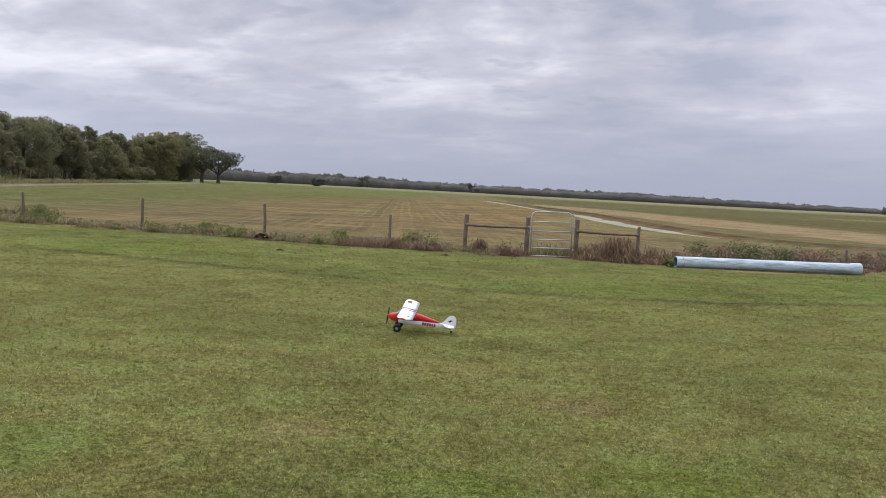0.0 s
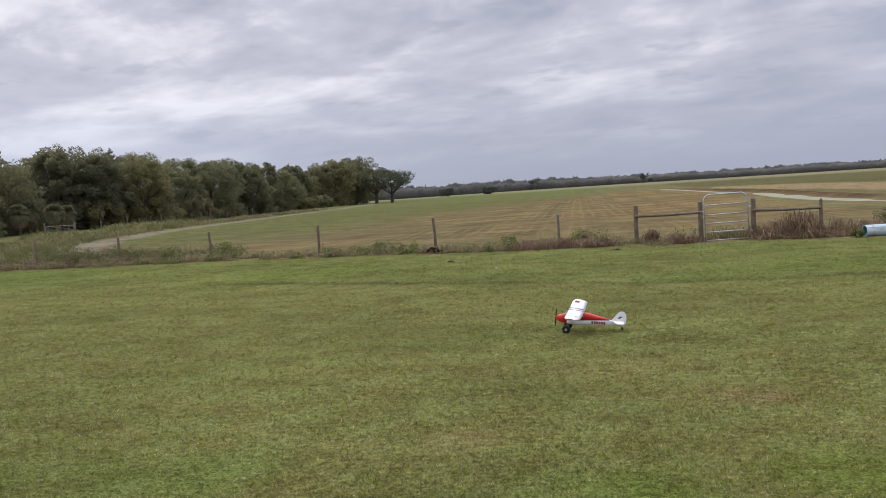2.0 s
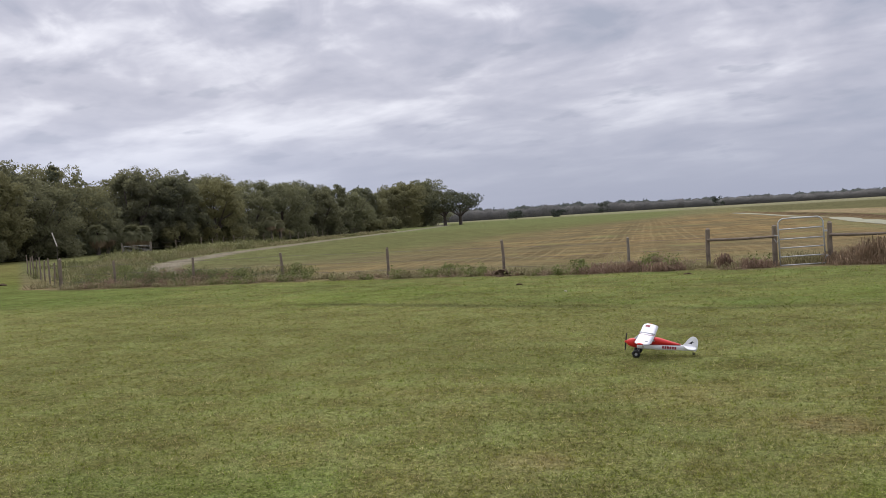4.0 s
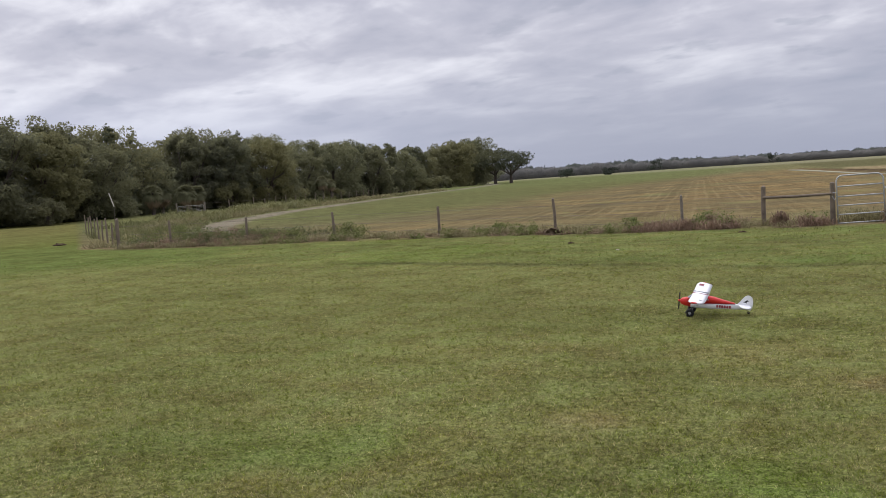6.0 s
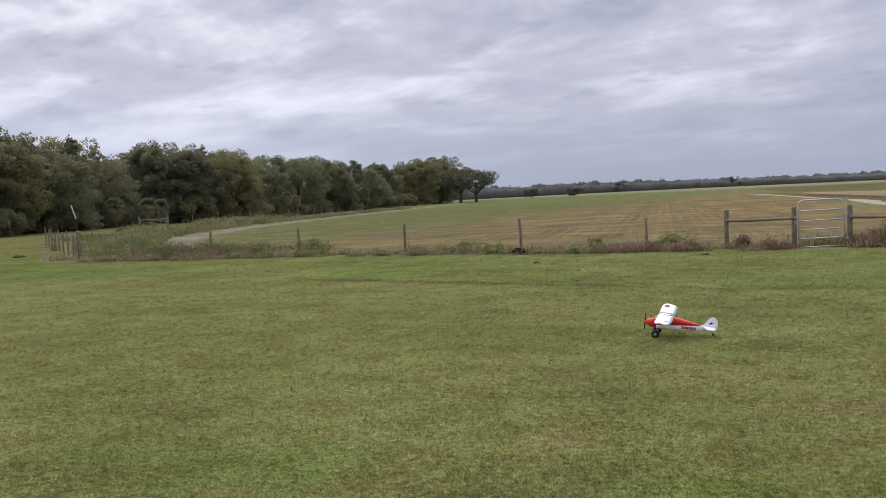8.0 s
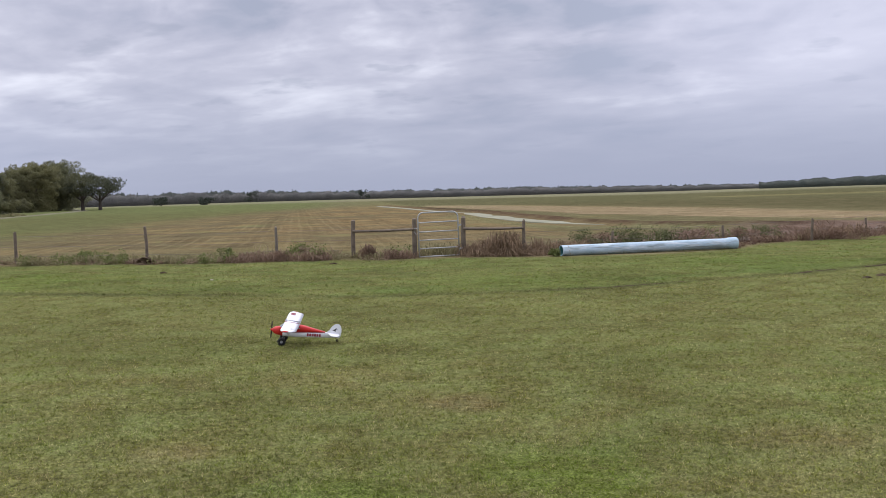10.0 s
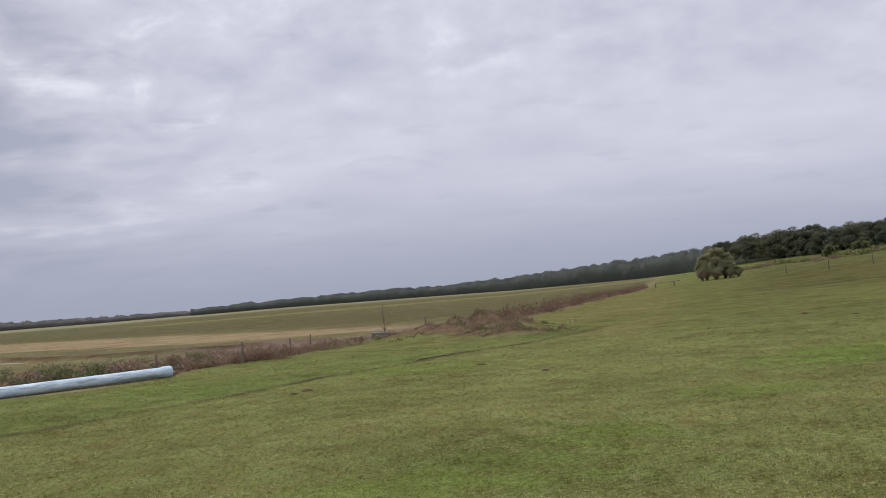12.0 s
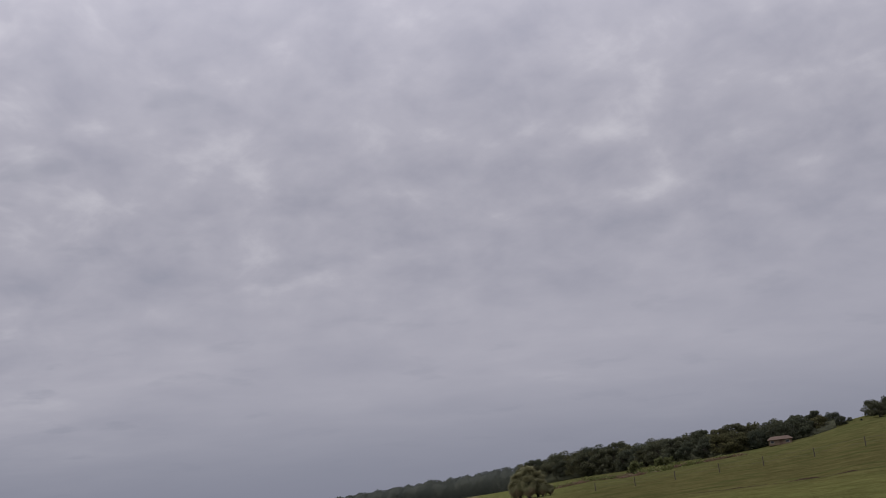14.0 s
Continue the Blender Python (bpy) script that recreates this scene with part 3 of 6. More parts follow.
    f = mixc(f, (0.118, 0.100, 0.058), np.exp(-((x - 6.5) / 5.5) ** 2 - ((y - 41) / 6.5) ** 2) * (0.65 + 0.25 * np.clip(n1 + n2, -1, 1)))
    # weedy margin and ditch bottom
    margin = (1 - step(behind + 0.6 * n2, 1.5, 4.0))
    f = mixc(f, (0.20, 0.155, 0.095), margin * 0.85)
    ditch = step(x, 5, 9) * (1 - step(x, 28, 34)) * step(behind, 0.5, 2) * (1 - step(behind + n1, 10, 15))
    f = mixc(f, (0.150, 0.108, 0.088), ditch * 0.9)
    c = c * (1 - field[:, None]) + f * field[:, None]
    f_ = path_distance(x, y, [(19.5, 40.6), (22.0, 42.0), (24.5, 44.5)])
    c = mixc(c, (0.07, 0.046, 0.034), (1 - step(f_ + 0.2 * n2, 0.3, 0.9)) * 0.8)
    # bare soil lip along the fence
    lip = np.exp(-((behind - 0.05) / 0.38) ** 2) * (x > -27) * (x < 1)
    c = mixc(c, (0.115, 0.082, 0.058), lip * (0.45 + 0.4 * np.clip(n2, -1, 1)).clip(0, 0.85))
    # hillside pasture and far ground
    hill = step(az, 49, 53) * step(d, 55, 85)
    c = mixc(c, (0.082, 0.080, 0.033), hill * (0.80 + 0.15 * np.clip(n1, -1, 1)))
    c = mixc(c, (0.060, 0.074, 0.026), hill * step(rough_noise(x * 0.5, y * 0.5, 6.0, 18) + 0.6 * n1, 0.1, 1.0) * 0.6)
    c = mixc(c, (0.092, 0.106, 0.036), step(az, 44, 50) * step(d, 22, 40) * (1 - hill) * 0.6)
    far = step(d, 45, 60) * (az < -41.5)
    c = mixc(c, (0.125, 0.126, 0.046), far * 0.6)
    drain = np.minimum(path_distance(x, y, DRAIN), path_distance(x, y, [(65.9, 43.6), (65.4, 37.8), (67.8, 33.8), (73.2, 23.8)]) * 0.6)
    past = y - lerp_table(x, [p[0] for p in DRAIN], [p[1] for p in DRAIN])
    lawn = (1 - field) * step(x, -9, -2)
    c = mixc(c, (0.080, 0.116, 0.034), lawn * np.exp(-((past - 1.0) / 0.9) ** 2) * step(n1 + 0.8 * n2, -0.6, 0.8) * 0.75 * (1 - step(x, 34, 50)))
    # dark scar along the drains, with the lip's shade put into the ground colour
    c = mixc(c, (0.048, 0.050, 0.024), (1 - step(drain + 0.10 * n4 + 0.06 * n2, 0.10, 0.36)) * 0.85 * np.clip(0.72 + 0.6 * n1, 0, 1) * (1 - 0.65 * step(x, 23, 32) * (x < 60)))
    # spoil heap
    for hx, hy, high, rx, ry in HEAP:
        heap = np.exp(-(((x - hx) / rx) ** 2 + ((y - hy) / ry) ** 2))
        c = mixc(c, (0.128, 0.088, 0.062), step(heap + 0.12 * n2, 0.32, 0.55) * 0.85)
    # gravel road and channel banks
    rd = path_distance(x, y, ROAD)
    c = mixc(c, (0.21, 0.19, 0.155), (1 - step(rd + 0.3 * n2, 0.8, 1.7)) * 0.75)
    ch = path_distance(x, y, CHANNEL)
    c = mixc(c, (0.17, 0.125, 0.070), (1 - step(ch, 1.2, 2.2)) * (y > 40) * 0.6)
    bk = path_distance(x, y, BANK)
    c = mixc(c, (0.075, 0.050, 0.035), (1 - step(bk + 0.25 * n2, 0.5, 1.0 + d * 0.007)) * (0.7 + 0.25 * np.clip(n1, -1, 1)))
    return np.concatenate([np.clip(c, 0.01, 0.9), (stubble * field)[:, None]], 1)


def build_ground():
    az = np.concatenate([np.arange(-62, 82, 0.4), np.arange(82, 298, 6.0)])
    d = np.concatenate([[0.6, 1.6, 2.6, 3.4], np.geomspace(4.0, 60, 190), np.geomspace(61, 420, 130), np.geomspace(440, 4500, 24)])
    a, r = np.radians(az)[None, :], d[:, None]
    x, y = (r * np.sin(a)).ravel(), (r * np.cos(a)).ravel()
    z = ground_z(x, y)
    n, m = len(az), len(d)
    i = np.arange(m - 1)[:, None] * n
    k, k2 = np.arange(n)[None, :], (np.arange(n)[None, :] + 1) % n
    quads = np.stack([i + k, i + k2, i + n + k2, i + n + k], -1).reshape(-1, 4)[:, ::-1]
    verts = np.stack([x, y, z], 1)
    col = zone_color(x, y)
    # brown thatch under the blades of the nearest lawn, their shade put into its colour
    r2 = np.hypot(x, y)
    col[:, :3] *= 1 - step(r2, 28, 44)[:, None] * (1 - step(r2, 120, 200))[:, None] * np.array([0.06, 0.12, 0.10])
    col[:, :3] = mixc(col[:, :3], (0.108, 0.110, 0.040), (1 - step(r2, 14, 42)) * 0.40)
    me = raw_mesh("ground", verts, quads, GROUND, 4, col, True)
    bm = bmesh.new()
    bm.from_mesh(me)
    bm.verts.ensure_lookup_table()
    bm.faces.new([bm.verts[j] for j in range(n)][::-1])
    bm.to_mesh(me)
    bm.free()
    tagged(new("ground", me), "flat mown lawn running out into harvested farmland", "ground", kind="structure")


build_ground()


def gz(x, y):
    return float(ground_z(np.array([x]), np.array([y]))[0])


def blades(name, x, y, length, width, color, rng, lean=(0.35, 1.1), mat=None):
    """Grass blades, one bent triangle each."""
    n = len(x)
    ang, tilt = rng.uniform(0, math.tau, n), rng.uniform(*lean, n)
    z = ground_z(x, y)
    base = np.stack([x, y, z - 0.004], 1)
    way = np.stack([np.cos(ang) * np.sin(tilt), np.sin(ang) * np.sin(tilt), np.cos(tilt)], 1)
    turn = rng.uniform(0, math.tau, n)
    side = np.stack([np.cos(turn), np.sin(turn), np.zeros(n)], 1)
    verts = np.empty((n, 3, 3))
    verts[:, 0] = base - side * (width / 2)[:, None]
    verts[:, 1] = base + side * (width / 2)[:, None]
    verts[:, 2] = base + way * length[:, None]
    faces = np.arange(3 * n).reshape(n, 3)
    cols = np.repeat(color, 3, axis=0)
    return new(name, raw_mesh(name, verts.reshape(-1, 3), faces, mat or BLADES, 3, cols))


def build_lawn_grass():
    """Tufts of a few blades; each tuft has its own tone, straw or green."""
    rng = np.random.RandomState(5)
    tufts, per = 290000, 4
    lo, hi = 3.4, 36.0
    d = 1 / (1 / lo - rng.uniform(0, 1, tufts) * (1 / lo - 1 / hi))
    az = np.radians(rng.uniform(-56, 76, tufts))
    x, y = d * np.sin(az), d * np.cos(az)
    keep = (y < lerp_table(x, EDGE_X, EDGE_Y) + 0.1) & (rng.uniform(0, 1, tufts) < 0.15 + step(d, 3.4, 5.6))
    x, y, d = x[keep], y[keep], d[keep]
    n = len(x)
    grow = np.maximum(1, d / 7)
    c = zone_color(x, y)[:, :3]
    lush = step(c[:, 1] / c[:, 0], 1.05, 1.30)
    dead = rng.uniform(0, 1, n) - 0.12 * rough_noise(x, y, 0.7, 21) - 0.08 * rough_noise(x, y, 3.0, 23) + 0.30 * lush
    lively = (1 - 0.5 * step(d, 8, 19))[:, None]
    straw = c * (1 - 0.7 * lively) + np.array([0.31, 0.272, 0.145]) * 0.7 * lively
    c = np.where((dead < 0.36)[:, None], straw, c * np.array([1.0, 1.09, 0.65]))
    c *= (1.095 + rng.uniform(-0.425, 0.425, n)[:, None] * lively) * (1.20 + 0.19 * rough_noise(x, y, 0.5, 25) + 0.15 * rough_noise(x, y, 0.2, 26)).clip(0.4, 2)[:, None]
    tall = rng.uniform(0.6, 1.5, n) * (1 - 0.3 * lush)
    rep_ = lambda v: np.repeat(v, per, axis=0)
    spread = 0.009 * grow ** 0.8
    bx = rep_(x) + rng.normal(0, 1, n * per) * rep_(spread)
    by = rep_(y) + rng.normal(0, 1, n * per) * rep_(spread)
    bc = rep_(c) * (1 + rng.uniform(-0.25, 0.25, n * per)[:, None] * rep_(lively))
    g = rep_(grow)
    ob = blades("lawn_grass", bx, by, rng.uniform(0.015, 0.034, n * per) * g ** 0.30 * rep_(tall), 0.0056 * g ** 0.90 * rng.uniform(0.7, 1.5, n * per), bc, rng, (0.45, 1.35))
    tagged(ob, "short mown lawn grass, green mixed with straw", "grass", kind="stuff")


build_lawn_grass()


# ---- water in the field ----
def build_water():
    half = [0.05, 0.5, 1.3, 1.6, 1.2, 0.2, 0.35, 0.45, 0.8]
    verts, faces = [], []
    for i, ((x, y), w) in enumerate(zip(CHANNEL, half)):
        z = gz(x, y) + 0.03
        verts += [(x - w, y, z), (x + w, y, z), (x + w, y, z - 0.12), (x - w, y, z - 0.12)]
    for i in range(len(CHANNEL) - 1):
        a, b = 4 * i, 4 * i + 4
        for k in range(4):
            faces.append((a + k, a + (k + 1) % 4, b + (k + 1) % 4, b + k))
    me = bpy.data.meshes.new("ditch_water")
    me.from_pydata(verts, [], faces)
    me.materials.append(WATER)
    tagged(new("ditch_water", me), "still pale water lying in a field channel", "water", kind="structure")


build_water()


# ---- trees ----
def sprays(rng, p, size, facing=None):
    """Leaf sprays, one pointed leaf at each point, turned roughly towards facing."""
    n = len(p)
    a = rng.normal(size=(n, 3))
    if facing is None:
        b = rng.normal(size=(n, 3))
        b -= (a * b).sum(1)[:, None] * a / (a * a).sum(1)[:, None]
    else:
        a -= (a * facing).sum(1)[:, None] * facing
        b = np.cross(a, facing)
    a /= np.linalg.norm(a, axis=1)[:, None]
    b /= np.linalg.norm(b, axis=1)[:, None]
    s = (size * rng.uniform(0.55, 1.5, n))[:, None]
    verts = np.stack([p + a * s, p - a * s * 0.55 + b * s * 0.6, p - a * s * 0.55 - b * s * 0.6], 1).reshape(-1, 3)
    return verts, np.arange(3 * n).reshape(n, 3)


def unit(v):
    return v / np.linalg.norm(v, axis=1)[:, None]


def leaf_cloud(rng, centers, radii, count, size, flat=0.75):
    """Small leaf sprays scattered over clumps; denser near each clump's skin, ragged at its rim."""
    per = rng.multinomial(count, np.array([r * r for r in radii]) / sum(r * r for r in radii))
    out, way = [], []
    for c, r, k in zip(centers, radii, per):
        v = unit(rng.normal(size=(k, 3)))
        way.append(unit(0.7 * v + 0.8 * rng.normal(size=(k, 3)) + np.array([0, 0, 0.5])))
        far = rng.uniform(0.25, 1.05, k) ** 0.5 * np.where(rng.uniform(0, 1, k) < 0.12, rng.uniform(1.0, 1.35, k), 1.0)
        v *= (r * far)[:, None]
        v[:, 2] *= flat
        out.append(v + np.array(c))
    return sprays(rng, np.concatenate(out), size, np.concatenate(way))


def make_tree(seed, height, spread, low, clumps, leaves, leaf_size, mat=None, name="oak_tree", forks=5, trunk=0.32, taper=0.55, lumps=(0.10, 0.21), base=0.72):
    """A broad tree: tapered trunk, limbs, and a crown of many leaf sprays; low: height of the crown's underside; base: its width there."""
    rng = np.random.RandomState(seed)
    root = new(name)
    bm = bmesh.new()
    fork = max(low * 0.8, height * 0.18)
    tube(bm, [(0, 0, -0.3), (0.03, 0.02, fork * 0.5), (0.08, -0.05, fork), (0.15, 0.05, height * 0.55)], [trunk * 1.25, trunk, trunk * 0.85, trunk * 0.3], 9)
    centers, radii = [], []
    for k in range(forks):
        a = k * math.tau / forks + rng.uniform(-0.4, 0.4)
        reach, top = spread * rng.uniform(0.5, 0.85), height * rng.uniform(0.5, 0.8)
        tip = (math.cos(a) * reach, math.sin(a) * reach, top)
        midp = (tip[0] * 0.45, tip[1] * 0.45, fork + (top - fork) * 0.4)
        tube(bm, [(0.05, 0, fork * 0.85), midp, tip], [trunk * 0.55, trunk * 0.38, trunk * 0.1], 6)
        for j in range(2):
            b = a + rng.uniform(-0.9, 0.9)
            tube(bm, [midp, (midp[0] + math.cos(b) * reach * 0.5, midp[1] + math.sin(b) * reach * 0.5, top * rng.uniform(0.7, 1.05))], [trunk * 0.25, trunk * 0.06], 5)
    # the crown's envelope bulges and sinks from side to side; clumps sit mostly near its skin
    bulge = [rng.uniform(-0.16, 0.16) for _ in range(4)]
    for k in range(clumps):
        a, q = rng.uniform(0, math.tau), rng.uniform(0.05, 1.0) ** 0.4
        zz = rng.uniform(0, 1)
        r = spread * rng.uniform(*lumps) * (1.0 if taper < 1 else 1 - 0.72 * zz)
        swell = 1 + sum(b * math.sin((j + 1) * a + 3 * b + 2.2 * zz * j) for j, b in enumerate(bulge))
        dome = math.sqrt(max(0.05, 1 - (max(0.0, zz - 0.4) / 0.64) ** 2)) if taper < 1 else 1 - 0.93 * zz
        width = spread * swell * dome * (base + (1 - base) * min(1, zz / 0.3)) * 0.86
        centers.append((math.cos(a) * q * width, math.sin(a) * q * width, low + r * 0.6 + (height - low - 1.3 * r) * zz * (0.93 + 0.4 * bulge[1] * math.cos(2 * a))))
        radii.append(r)
    part("trunk", bm, BARK, root, "dark rough bark")
    v, f = leaf_cloud(rng, centers, radii, leaves, leaf_size)
    crown = new("crown", raw_mesh("crown", v, f, mat or OAK_LEAF))
    crown.parent = root
    return root


def build_woods():
    rng = random.Random(21)
    shapes = [(5.2, 0.15), (5.8, 0.0), (4.4, 0.3), (5.5, 0.0), (4.0, 0.2), (4.8, 0.1)]
    protos = [make_tree(31 + i, 10.0, w, low, 165, 24000, 0.128, base=1.0) for i, (w, low) in enumerate(shapes)]
    table_az = [-60, -52, -46, -43.5, -40.6, -37.6, -34.5, -31, -28, -25, -22, -19.6]
    table_d = [104, 98, 100, 104, 111, 128, 132, 140, 160, 176, 226, 282]
    top_az = [-60, -48, -45.3, -42.8, -40.8, -38.9, -37.3, -35.7, -33.9, -32, -29.8, -27.9, -24.7, -22, -19.8]
    top_el = [5.0, 5.1, 5.3, 4.86, 4.12, 4.34, 2.86, 3.57, 3.79, 3.69, 2.77, 2.82, 2.36, 1.97, 2.24]
    label = "dense dark green live oak at the edge of the wood"
    used = 0
    for row, (gap, back, keep) in enumerate([(5.0, 4.0, 0.97), (5.2, 12.0, 1.02)]):
        az = -60.0
        while az < -18.7:
            d0 = float(np.interp(az, table_az, table_d))
            d = d0 + back + rng.uniform(-1.5, 1.5)
            h = 1.9 + d0 * math.tan(radians(float(np.interp(az, top_az, top_el)))) * (1.0 + 0.04 * row)
            h *= keep * rng.uniform(0.93, 1.13)
            x, y = d * math.sin(radians(az)), d * math.cos(radians(az))
            if used < len(protos):
                t = protos[used]
                t.matrix_basis = Matrix.LocRotScale((x, y, gz(x, y)), Euler((0, 0, rng.uniform(0, 6.28))), (h / 10 * 1.05,) * 2 + (h / 10,))
                t.scale = t.matrix_basis.to_scale()
            else:
                src = protos[rng.randrange(len(protos))]
                s = h / 10
                t = copy_thing(src, Matrix.Translation((x, y, gz(x, y))) @ Matrix.Rotation(rng.uniform(0, 6.28), 4, "Z")
                               @ Matrix.Diagonal((s / src.scale[0] * rng.uniform(0.95, 1.2), s / src.scale[1] * 1.05, s / src.scale[2], 1)))
            tagged(t, label, "tree", "trees of the wood")
            used += 1
            az += math.degrees(gap / d0) * rng.uniform(0.8, 1.25)


build_woods()


def build_understory():
    """Low leafy growth that closes the foot of the wood."""
    rng = random.Random(52)
    proto = make_tree(58, 4.0, 2.9, 0.0, 44, 6000, 0.125, name="understory_tree", forks=4, trunk=0.12, lumps=(0.16, 0.32))
    azs, ds = [-60, -52, -46, -43.5, -40.6, -37.6, -34.5, -31, -28, -25, -22, -20.5], [100, 94, 96, 100, 107, 124, 128, 136, 156, 172, 222, 262]
    az, used = -59.0, 0
    while az < -20.8:
        d = float(np.interp(az, azs, ds)) + rng.uniform(1, 5)
        x, y, k = d * math.sin(radians(az)), d * math.cos(radians(az)), rng.uniform(0.5, 1.1)
        if used == 0:
            t, first = proto, k
            t.location, t.scale = (x, y, gz(x, y)), (k, k, k)
        else:
            w = k / first
            t = copy_thing(proto, Matrix.Translation((x, y, gz(x, y))) @ Matrix.Rotation(rng.uniform(0, 6.28), 4, "Z") @ Matrix.Diagonal((w * rng.uniform(0.9, 1.3), w, w, 1)))
        tagged(t, "low leafy tree at the foot of the wood", "tree", "undergrowth of the wood")
        used += 1
        az += math.degrees((9.0 if az < -38 else 6.0) / d) * rng.uniform(0.6, 1.5)


build_understory()


def build_cedars():
    """Narrow dark trees whose tips stand above the oaks."""
    proto = make_tree(66, 10.0, 4.4, 0.3, 150, 13000, 0.13, mat=WOODLAND_LEAF, name="cedar_tree", forks=4, trunk=0.2, taper=1.45)
    for i, (az, d, el) in enumerate([(-39.4, 126, 4.55), (-38.3, 134, 4.05), (-45.8, 112, 5.15), (-41.6, 120, 4.4), (-35.3, 142, 3.85), (-32.6, 148, 3.8), (-26.4, 182, 2.9), (-22.9, 232, 2.35)]):
        x, y = d * math.sin(radians(az)), d * math.cos(radians(az))
        h = (1.9 + d * math.tan(radians(el))) / 10
        m = Matrix.Translation((x, y, gz(x, y))) @ Matrix.Rotation(i * 1.9, 4, "Z") @ Matrix.Diagonal((h, h, h, 1))
        if i == 0:
            t = proto
            t.location, t.scale = (x, y, gz(x, y)), (h, h, h)
        else:
            k = h / proto.scale[0]
            t = copy_thing(proto, Matrix.Translation((x, y, gz(x, y))) @ Matrix.Rotation(i * 1.9, 4, "Z") @ Matrix.Diagonal((k, k, k, 1)))
        tagged(t, "narrow dark cedar rising above the oaks", "tree", "cedars in the wood")


build_cedars()


def build_edge_oaks():
    """The spreading pair that stands free at the wood's end, with open trunks."""
    for seed, az, d, h, s in ((71, -18.0, 275, 10.4, 7.0), (72, -17.1, 273, 9.8, 7.6), (73, -19.3, 285, 12.2, 7.0), (74, -20.6, 288, 12.0, 7.0)):
        t = make_tree(seed, h, s, h * 0.34, 40, 6000, 0.20, mat=DARK_OAK, trunk=0.42, lumps=(0.10, 0.24))
        x, y = d * math.sin(radians(az)), d * math.cos(radians(az))
        t.location = (x, y, gz(x, y))
        tagged(t, "spreading oak with a bare forked trunk beside the field", "tree", "oaks at the field's end")


build_edge_oaks()


def build_far_woods(name, rows, mat, seed, count, size, label, ragged=0.08):
    """A distant tree line: rows of (azimuth, distance, height)."""
    rng = np.random.RandomState(seed)
    az_t, d_t, h_t = zip(*rows)

    def crest(a):
        # a row of rounded heads of uneven width and height
        w = np.interp(a, az_t, d_t) * np.radians(a)
        heads = np.abs(np.sin(w / 6.3 + 1.7 * np.sin(w / 19.0 + seed))) ** 0.6
        return np.maximum(1.5, np.interp(a, az_t, h_t) * (0.78 + ragged * rough_noise(a * 10, a * 0, 9, seed) + (ragged - 0.04) * rough_noise(a * 10, a * 0, 1.7, seed + 1) + 0.15 * heads))
    # lumpy body of the belt, then loose sprays over its skin
    gap = math.degrees(1.6 / float(np.mean(d_t)))
    a = np.arange(rows[0][0], rows[-1][0], gap)
    d0, h0 = np.interp(a, az_t, d_t), crest(a)
    deep = [(0.0, 0.0), (-1.5, 0.35), (0.0, 0.68), (3.0, 0.86), (7.0, 0.93), (13.0, 0.6), (16.0, 0.0)]
    body = []
    for back, up in deep:
        r = d0 + back + rng.normal(0, 0.5, len(a))
        x, y = r * np.sin(np.radians(a)), r * np.cos(np.radians(a))
        body.append(np.stack([x, y, ground_z(x, y) + h0 * up * (1 + (0.04 if up else 0) * rng.normal(size=len(a))) - (0.2 if not up else 0)], 1))
    n, m = len(a), len(deep)
    q = (np.arange(m - 1)[:, None] * n + np.arange(n - 1)[None, :]).ravel()
    hull = np.concatenate([np.stack([q, q + 1, q + n + 1], 1), np.stack([q, q + n + 1, q + n], 1)])
    az = rng.uniform(rows[0][0], rows[-1][0], count)
    up = rng.uniform(0, 1, count) ** 0.8
    d = np.interp(az, az_t, d_t) - 1.8 + 9.0 * up ** 3 + rng.normal(0, 0.8, count)
    x, y = d * np.sin(np.radians(az)), d * np.cos(np.radians(az))
    p = np.stack([x, y, ground_z(x, y) + crest(az) * up], 1)
    out = np.stack([-np.sin(np.radians(az)), -np.cos(np.radians(az)), 0.25 + 1.2 * up], 1)
    v, f = sprays(rng, p, size, unit(unit(out) + 0.18 * rng.normal(size=(count, 3))))
    v, f = np.concatenate([np.concatenate(body), v]), np.concatenate([hull, f + n * m])
    tagged(new(name, raw_mesh(name, v, f, mat)), label, "woods", kind="stuff")


build_far_woods("wood_understory", [(-60, 114, 4.6), (-52, 108, 4.6), (-46, 110, 4.6), (-40.6, 121, 4.4), (-37.6, 138, 4.4), (-31, 150, 4.4), (-25, 186, 4.4), (-21, 255, 4.0)],
                WOODLAND_LEAF, 84, 40000, 0.22, "dark undergrowth filling the wood between the trunks")
build_far_woods("pasture_understory", [(49.5, 306, 4.2), (53.2, 292, 4.2), (56.2, 262, 3.8), (59.7, 216, 3.0), (64, 216, 2.6), (66.3, 216, 1.6)],
                WOODLAND_LEAF, 85, 40000, 0.22, "dark undergrowth between the trees behind the pasture")
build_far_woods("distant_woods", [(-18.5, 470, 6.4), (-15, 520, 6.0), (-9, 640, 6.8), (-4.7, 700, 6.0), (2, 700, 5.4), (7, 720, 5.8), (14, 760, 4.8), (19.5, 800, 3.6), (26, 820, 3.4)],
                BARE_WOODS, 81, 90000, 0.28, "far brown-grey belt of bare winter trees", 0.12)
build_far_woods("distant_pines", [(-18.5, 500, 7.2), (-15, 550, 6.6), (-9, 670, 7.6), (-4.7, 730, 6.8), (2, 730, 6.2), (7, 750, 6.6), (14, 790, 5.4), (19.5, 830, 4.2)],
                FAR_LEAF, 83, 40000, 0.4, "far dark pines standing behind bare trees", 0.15)
